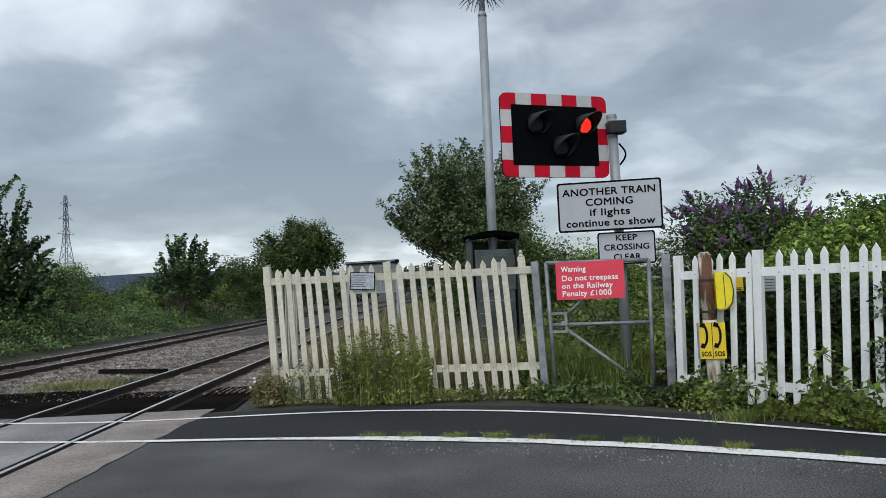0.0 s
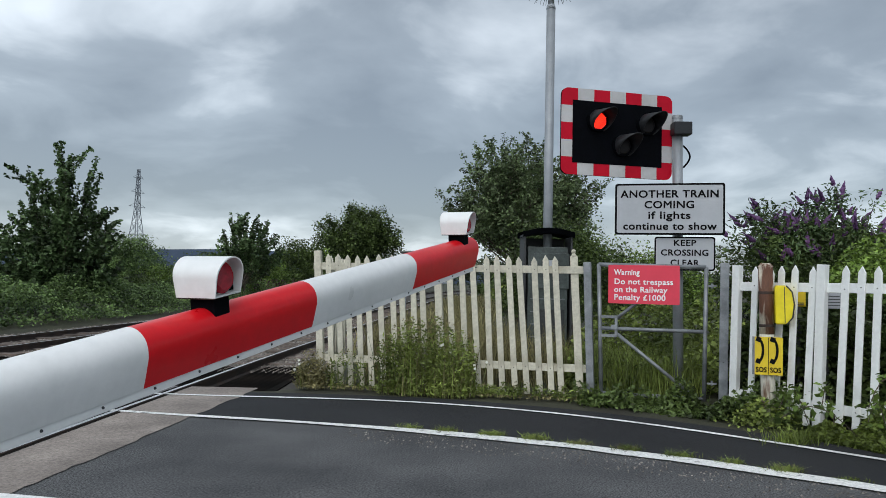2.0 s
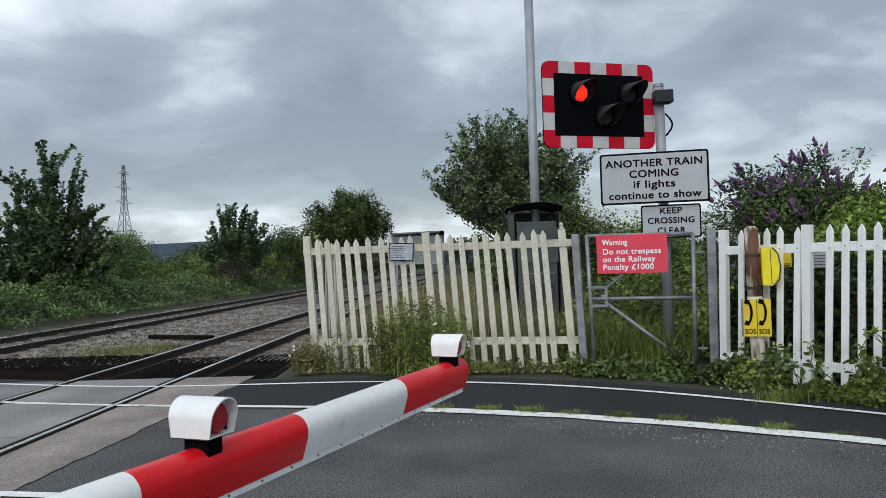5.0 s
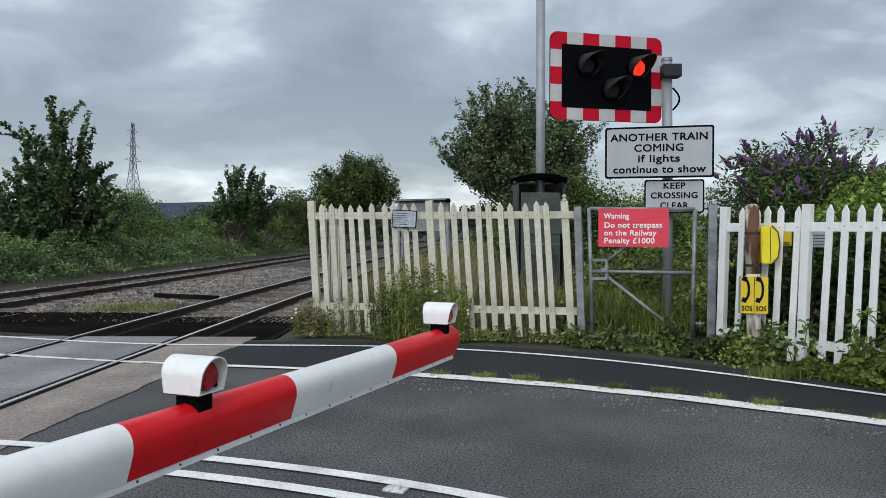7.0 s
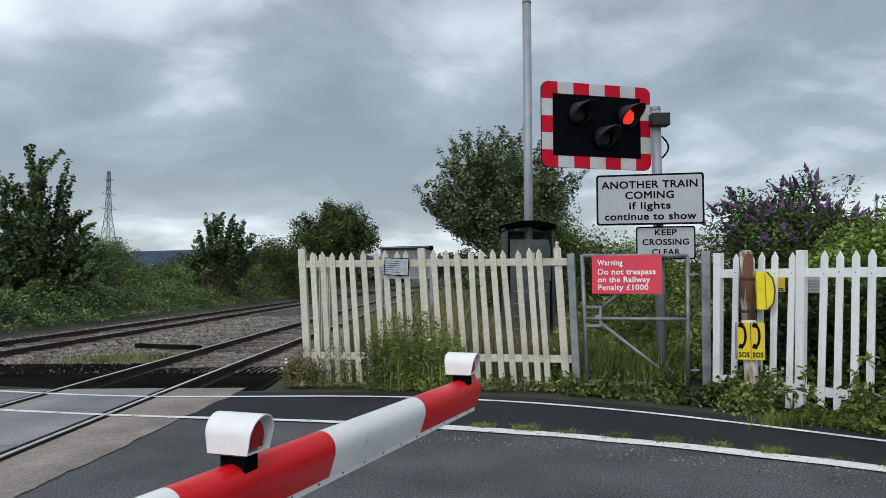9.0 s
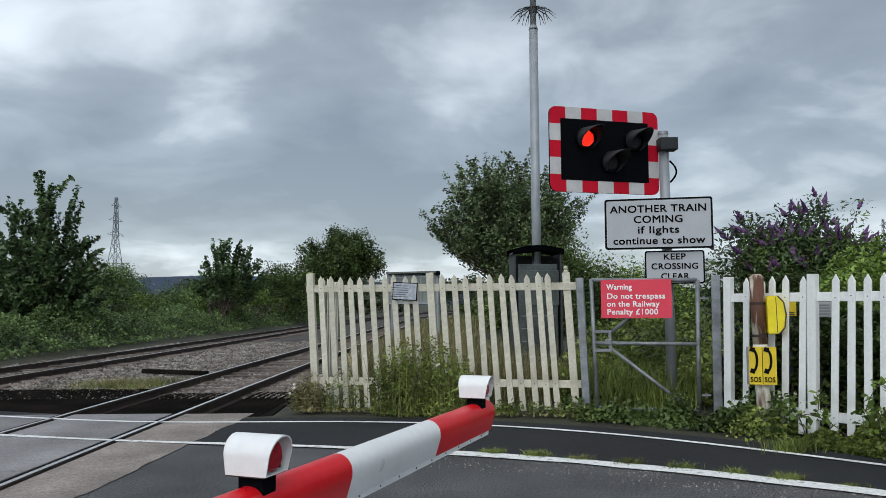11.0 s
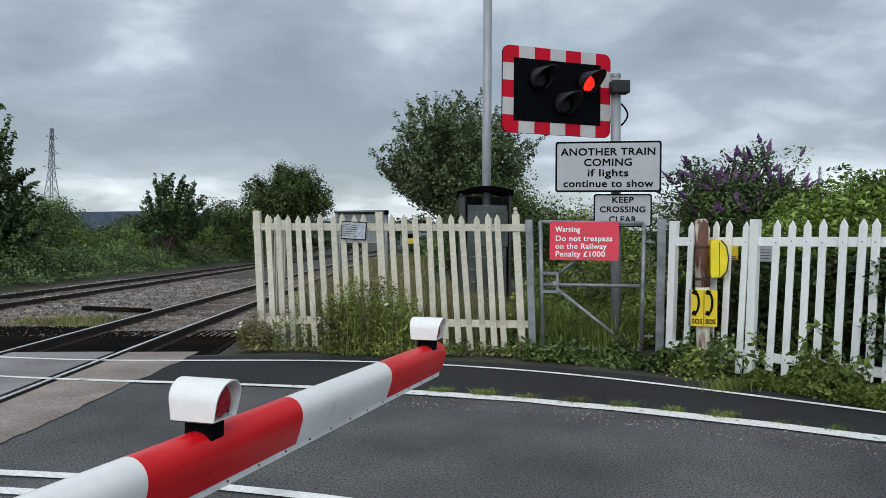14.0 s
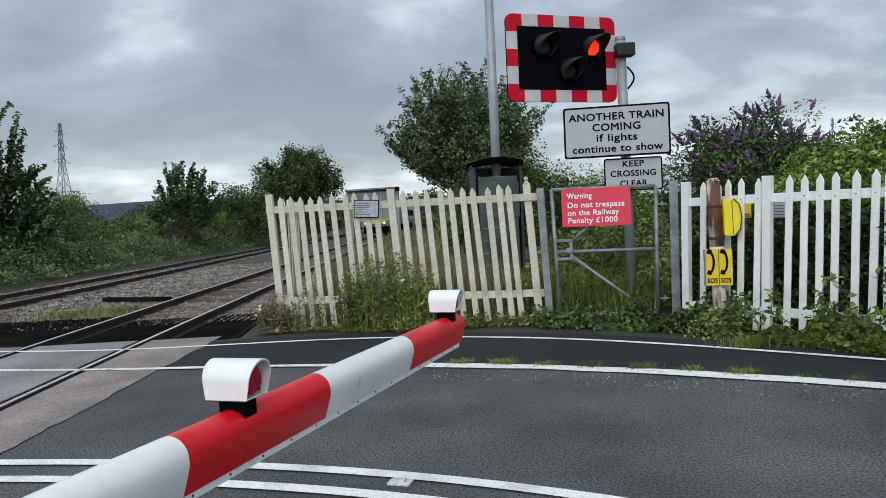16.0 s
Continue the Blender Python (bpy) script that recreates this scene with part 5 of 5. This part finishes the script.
tagged(blades("long_grass", np.stack([x, y, 0 * x - 0.02], 1), 0.72, 0.006, LEAF_HERB, R), "long green grass behind the gate", "grass", kind="stuff")
n = 5200
x, y = R.uniform(-1.3, 1.9, n), R.uniform(11.4, 16.5, n)
tagged(blades("dry_grass", np.stack([x, y, 0 * x - 0.03], 1), 0.85, 0.006, STRAW, R), "tall dry grass behind the cream fence", "grass", kind="stuff")
n = 5000
y = R.uniform(14, 60, n)
x = np.interp(y, _ys, _xs) + 2.4 + R.uniform(0, 1, n) * (1.0 + 0.06 * y)
tagged(blades("dry_grass", np.stack([x, y, 0 * x - 0.03], 1), 0.8, 0.02, STRAW, R), "dry grass verge along the near track", "grass", kind="stuff")


def fence_point(u, d, a=(-1.80, 11.08), b=(1.80, 10.28)):
    """Places along a fence: u along it, d in front of it."""
    ax, ay = a
    bx, by = b
    L = math.hypot(bx - ax, by - ay)
    return ax + (bx - ax) * u + (by - ay) / L * d, ay + (by - ay) * u - (bx - ax) / L * d


def weed_clump(u0, u1, h, n, label, d0=0.12, d1=0.5, leaf=None, k=24):
    t = thing("weed_clump", label, "weeds", pose(*fence_point((u0 + u1) / 2, 0.3), 0), "weeds by the fence")
    ox, oy = fence_point((u0 + u1) / 2, 0.3)
    u = R.uniform(u0, u1, n)
    d = R.uniform(d0, d1, n)
    x, y = fence_point(u, d)
    stems = np.stack([x - ox, y - oy, 0 * x - 0.02], 1)
    mid = (u0 + u1) / 2
    env = h * (1 - 0.35 * ((u - mid) / max((u1 - u0) / 2, 0.01)) ** 2) * R.uniform(0.6, 1.1, n)
    tagged(blades("stalk_growth", stems, h * 0.9, 0.004, leaf or LEAF_HERB, R, t, 0.1), kind="stuff")
    tagged(blades("dry_growth", stems[: len(stems) // 2] + np.array([0.03, -0.02, 0]), h * 0.95, 0.004, STRAW, R, t, 0.14), kind="stuff")
    zz = R.uniform(0.0, 1.0, (n, k)) ** 1.15 * env[:, None] + 0.01
    px = (x - ox)[:, None] + R.normal(size=(n, k)) * 0.045
    py = (y - oy)[:, None] + R.normal(size=(n, k)) * 0.045
    leaves("foliage", np.stack([px, py, zz], 2).reshape(-1, 3), 0.023, leaf or LEAF_HERB, t, R, long=2.8)
    m = n // 4
    pick = R.integers(0, n, m)
    p = np.stack([(x - ox)[pick], (y - oy)[pick], env[pick] + 0.02], 1)
    p = (p[:, None, :] + R.normal(size=(m, 8, 3)) * 0.022).reshape(-1, 3)
    tagged(leaves("seed_growth", p, 0.02, STRAW, t, R), kind="stuff")


weed_clump(0.255, 0.60, 0.95, 290, "tall flowering weeds growing against the cream fence")
weed_clump(-0.08, 0.03, 0.45, 36, "dry weeds at the foot of the cream fence", 0.0, 0.35, STRAW, 46)
weed_clump(0.06, 0.22, 0.55, 22, "thin green weeds at the foot of the cream fence", 0.05, 0.3, None, 18)
weed_clump(0.60, 1.02, 0.17, 50, "low green weeds at the foot of the cream fence", 0.0, 0.28)


# dead leaves and small stones on the soil at the fence's foot
n = 1500
u, d = R.uniform(-0.06, 1.05, n), R.uniform(-0.1, 0.36, n)
x, y = fence_point(u, d)
bramble("leaf_litter", "brown dead leaves and scraps on dark soil", np.stack([x, y, R.uniform(0.008, 0.03, n)], 1), 0.026, STRAW, "leaf litter")


def ox_eye(x, y, z, n):
    t = thing("daisy_clump", "white daisies among the weeds at the roadside", "wild flowers", pose(x, y, 0), "daisies")
    for k in range(n):
        px_, py, pz = R.normal() * 0.09, R.normal() * 0.06, z + R.normal() * 0.07
        bm = nb()
        bmesh.ops.create_cone(bm, cap_ends=True, segments=9, radius1=0.006, radius2=0.018, depth=0.012, matrix=pose(px_, py - 0.02, pz, 60, R.normal() * 20, 0))
        flower = part("flower", bm, PETAL, t)
        bm = nb()
        tube(bm, (px_ * 0.5, 0, 0), (px_, py - 0.015, pz), 0.003, seg=4)
        part("stem", bm, LEAF_WEED, flower)


ox_eye(-1.98, 10.75, 0.30, 4)
ox_eye(0.33, 10.2, 0.42, 4)
ox_eye(-0.1, 10.25, 0.62, 3)
ox_eye(3.66, 8.55, 0.42, 9)
ox_eye(4.05, 7.6, 0.30, 4)

# low growth under the gate, by the telephone post, in front of the white fence
n = 7600
u = R.uniform(0, 1, n)
x = 1.75 + 2.0 * u + R.normal(size=n) * 0.10
y = 10.04 - 1.45 * u ** 1.3 + R.normal(size=n) * 0.14
z = R.uniform(0, 1, n) ** 1.5 * (0.14 + 0.50 * np.array([noise.noise((float(a) * 2.3, float(b) * 2.0, 1.0)) for a, b in zip(x, y)]) + 0.28 * np.clip((u - 0.75) * 4, 0, 1))
bramble("roadside_weeds", "low creeping weeds along the footway edge", np.stack([x, y, z], 1), 0.048, LEAF_TREE, "weeds")
n = 17000
u = R.uniform(0.44, 1.45, n)
d = R.uniform(0.02, 0.5, n)
x, y = fence_point(u, d, (3.30, 9.27), (4.66, 6.87))
lump = np.array([noise.noise((float(a) * 2.2, float(b) * 2.2, 6.0)) for a, b in zip(x, y)])
z = R.uniform(0, 1, n) ** 0.9 * np.clip((0.30 + 0.44 * lump - 0.4 * d) * np.clip((u - 0.38) * 5, 0.3, 1), 0.04, 1)
bramble("brambles", "dark green brambles spilling over the footway edge", np.stack([x, y, z], 1), 0.048, LEAF_WEED)
n = 1100
cu = R.choice([0.97, 1.02, 1.06, 1.10, 0.90], n) + R.normal(size=n) * 0.02
x, y = fence_point(cu, R.uniform(-0.02, 0.12, n), (3.30, 9.27), (4.66, 6.87))
z = R.uniform(0.3, 1.35, n)
keep = np.array([noise.noise((float(a) * 6, float(c) * 5, 2.0)) for a, c in zip(x, z)]) > -0.05
bramble("ivy", "climbing leaves twined through the white pickets", np.stack([x, y, z], 1)[keep], 0.045, LEAF_BRAMBLE, "climber")

# bare arching canes reaching over the footway edge
for k in range(9):
    u0 = 0.42 + 0.10 * k
    ax_, ay_ = fence_point(u0, 0.18, (3.30, 9.27), (4.66, 6.87))
    t = thing("bramble_cane", "thin arching bramble cane with sparse leaves by the footway", "bramble cane", pose(ax_, ay_, 0), "bramble canes")
    dx, dy, hh = R.normal() * 0.35, -R.uniform(0.05, 0.25), R.uniform(0.25, 0.7)
    way = [Vector((dx * w, dy * w, hh * math.sin(2.5 * w) + 0.02)) for w in np.linspace(0, 1, 9)]
    bm = nb()
    for p, q in zip(way, way[1:]):
        tube(bm, p, q, 0.005, 0.0045, 5, False)
    part("cane", bm, BARK, t)
    c = np.concatenate([np.array(p) + R.normal(size=(5, 3)) * 0.03 for p in way[2:]])
    tagged(leaves("foliage", c, 0.055, LEAF_BRIGHT, t, R), kind="stuff")

# growth round the foot of the telephone post
n = 900
x, y = 3.42 + R.normal(size=n) * 0.16, 8.62 + R.normal(size=n) * 0.13
z = R.uniform(0, 1, n) ** 1.4 * np.clip(0.34 - 0.7 * np.hypot(x - 3.42, y - 8.62), 0.03, 1)
bramble("post_weeds", "green weeds round the telephone post's foot", np.stack([x, y, z], 1), 0.036, LEAF_HERB, "weeds")

# grass tufts along the worn edge line and the footway line
for k in range(44):
    px_ = R.uniform(-0.6, 3.6)
    j = int(np.argmin(np.abs(EDGE[:, 0] - px_)))
    ex, ey = offset(EDGE, -0.13)[j]
    n = int(R.integers(30, 110))
    b = np.stack([ex + R.uniform(-0.05, 0.05) + R.normal(size=n) * 0.055, ey + R.normal(size=n) * 0.035, np.zeros(n)], 1)
    tagged(blades("grass_tuft", b, R.uniform(0.025, 0.065), 0.004, LEAF_HERB if k % 5 else STRAW, R, None, 1.0), "small grass tuft growing through the kerb line", "grass tuft", "grass tufts", "stuff")
b = np.stack([3.3 + R.normal(size=320) * 0.14, 7.62 + R.normal(size=320) * 0.07, np.zeros(320)], 1)
tagged(blades("grass_tuft", b, 0.14, 0.005, LEAF_WEED, R, None, 0.6), "grass tuft at the foot of the telephone post", "grass tuft", "grass tufts", "stuff")
b = np.stack([-6.1 + R.normal(size=2200) * 0.55, 15.7 + R.normal(size=2200) * 0.45, np.zeros(2200) - 0.15], 1)
tagged(blades("green_grass", b[:1000], 0.13, 0.007, LEAF_WEED, R, None, 0.8), "low green grass patch between the tracks", "grass", kind="stuff")
tagged(blades("dry_grass", b[1000:], 0.17, 0.006, STRAW, R, None, 0.6), "yellowish dry grass patch between the tracks", "grass", kind="stuff")

# grit along the road edge
n = 9500
j = R.integers(20, len(EDGE) - 30, n)
w = R.uniform(0, 1, (n, 1))
base = EDGE[j] * (1 - w) + EDGE[j + 1] * w + R.normal(size=(n, 2)) * 0.05
tng = offset(EDGE, 0.18)[j] - EDGE[j]
p = base + tng * R.uniform(0.35, 2.2, (n, 1)) ** 1.6
sel = (p[:, 0] > -1) & (p[:, 0] < 4.5)
g = p[sel]
v, f = [], []
for q in g:
    s = R.uniform(0.004, 0.012)
    k = len(v)
    a = R.uniform(0, 6.28)
    v += [(q[0] + s * math.cos(a + c), q[1] + s * math.sin(a + c), 0.001) for c in (0, 2.1, 4.2)] + [(q[0], q[1], 0.001 + s)]
    f += [(k, k + 1, k + 3), (k + 1, k + 2, k + 3), (k + 2, k, k + 3)]
tagged(grid_mesh("grit", v, f, STONE), "loose grit along the road edge", "grit", kind="stuff")

# ---- far: pylons and hills ----


def pylon(x, y, h, label, seed):
    t = thing("pylon", label, "pylon", pose(x, y, 0, 0, 0, math.degrees(math.atan2(-x, y)) + 55), "pylons")
    w0, w1 = 5.0, 1.1

    def half(z):
        return w0 + (w1 - w0) * min(z / (h * 0.62), 1) if z < h * 0.62 else w1 * (1 - 0.55 * (z - h * 0.62) / (h * 0.38))

    levels = [0, 0.16, 0.30, 0.42, 0.52, 0.60, 0.67, 0.74, 0.81, 0.88, 0.95, 1.0]
    for sx in (-1, 1):
        for sy in (-1, 1):
            bm = nb()
            for a, b in zip(levels, levels[1:]):
                tube(bm, (sx * half(a * h), sy * half(a * h), a * h), (sx * half(b * h), sy * half(b * h), b * h), 0.16, seg=4)
            part("leg", bm, PYLON, t)
    bm = nb()
    for a, b in zip(levels, levels[1:]):
        p, q = half(a * h), half(b * h)
        for s in (-1, 1):
            for u in ((-1, 1), (1, -1)):
                tube(bm, (u[0] * p, s * p, a * h), (u[1] * q, s * q, b * h), 0.09, seg=4)
                tube(bm, (s * p, u[0] * p, a * h), (s * q, u[1] * q, b * h), 0.09, seg=4)
        tube(bm, (-q, q, b * h), (q, q, b * h), 0.09, seg=4)
        tube(bm, (-q, -q, b * h), (q, -q, b * h), 0.09, seg=4)
    part("bracing", bm, PYLON, t)
    for z, L in ((0.66, 7.0), (0.79, 5.6), (0.92, 4.4)):
        for s in (-1, 1):
            bm = nb()
            for d in (0, 0.035):
                tube(bm, (s * half(z * h), 0, z * h + d * h), (s * L, 0, z * h), 0.13, 0.08, 4)
            part("cross_arm", bm, PYLON, t)


pylon(-159.3, 400, 57.3, "grey lattice steel electricity pylon beyond the trees", 1)
pylon(335, 560, 62, "distant grey lattice steel electricity pylon", 2)

ridge = []
n = 90
for k in range(n):
    a = radians(-62 + 124 * k / (n - 1))
    d = 3300
    rise = np.interp(math.degrees(a), (-62, -30, -25, -20, -16, -8, 8), (66, 82, 100, 122, 131, 126, 34))
    h = rise + 4 * noise.noise((k * 0.11, 1, 4)) + 3 * noise.noise((k * 0.4, 2, 4))
    ridge.append((d * math.sin(a), d * math.cos(a), h))
v = [(x, y, -5) for x, y, h in ridge] + [(x * 1.05, y * 1.05, h) for x, y, h in ridge] + [(x * 1.3, y * 1.3, h * 0.9) for x, y, h in ridge]
f = [(i, i + 1, i + 1 + n, i + n) for i in range(n - 1)] + [(i + n, i + 1 + n, i + 1 + 2 * n, i + 2 * n) for i in range(n - 1)]
tagged(grid_mesh("backdrop_hills", v, f, HILL, smooth=True), "distant hill ridge on the horizon, coloured dark blue for haze", "hills", kind="structure")

# ---- what moves ----


def motions():
    # the boom swings down and comes to rest
    swing = [(0.0, 34.6), (0.3, 30.1), (0.6, 25.0), (0.8, 21.5), (1.0, 18.15), (1.2, 14.6), (1.5, 10.65), (2.0, 9.05), (2.5, 7.3), (3.0, 5.6), (3.5, 3.7), (4.0, 1.9), (4.4, 0.5), (4.8, 0.0), (6.0, 0.0), (16.0, 0.0)]
    walk(BOOM, [(t, pose(*PIVOT, a, 0, BOOM_YAW)) for t, a in swing])
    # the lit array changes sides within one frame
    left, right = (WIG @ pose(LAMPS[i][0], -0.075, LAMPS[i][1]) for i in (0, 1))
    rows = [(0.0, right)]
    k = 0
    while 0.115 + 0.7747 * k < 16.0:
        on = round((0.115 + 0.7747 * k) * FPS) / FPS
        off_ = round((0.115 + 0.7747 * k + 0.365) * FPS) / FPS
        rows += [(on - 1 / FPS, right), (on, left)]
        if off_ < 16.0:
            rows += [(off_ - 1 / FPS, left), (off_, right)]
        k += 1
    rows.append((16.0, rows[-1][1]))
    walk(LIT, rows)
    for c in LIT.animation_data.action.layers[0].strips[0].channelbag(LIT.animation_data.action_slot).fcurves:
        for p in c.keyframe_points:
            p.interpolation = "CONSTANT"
    # the train comes down the near track
    for car, back in zip(CARS, (0.0, 23.0)):
        rows = []
        for i in range(33):
            t = i * 0.5
            y = 72 + 33 * (16 - t) + back
            rows.append((t, pose(xc(y), y, 0.0, 0, 0, -heading(y))))
        walk(car, rows)


motions()
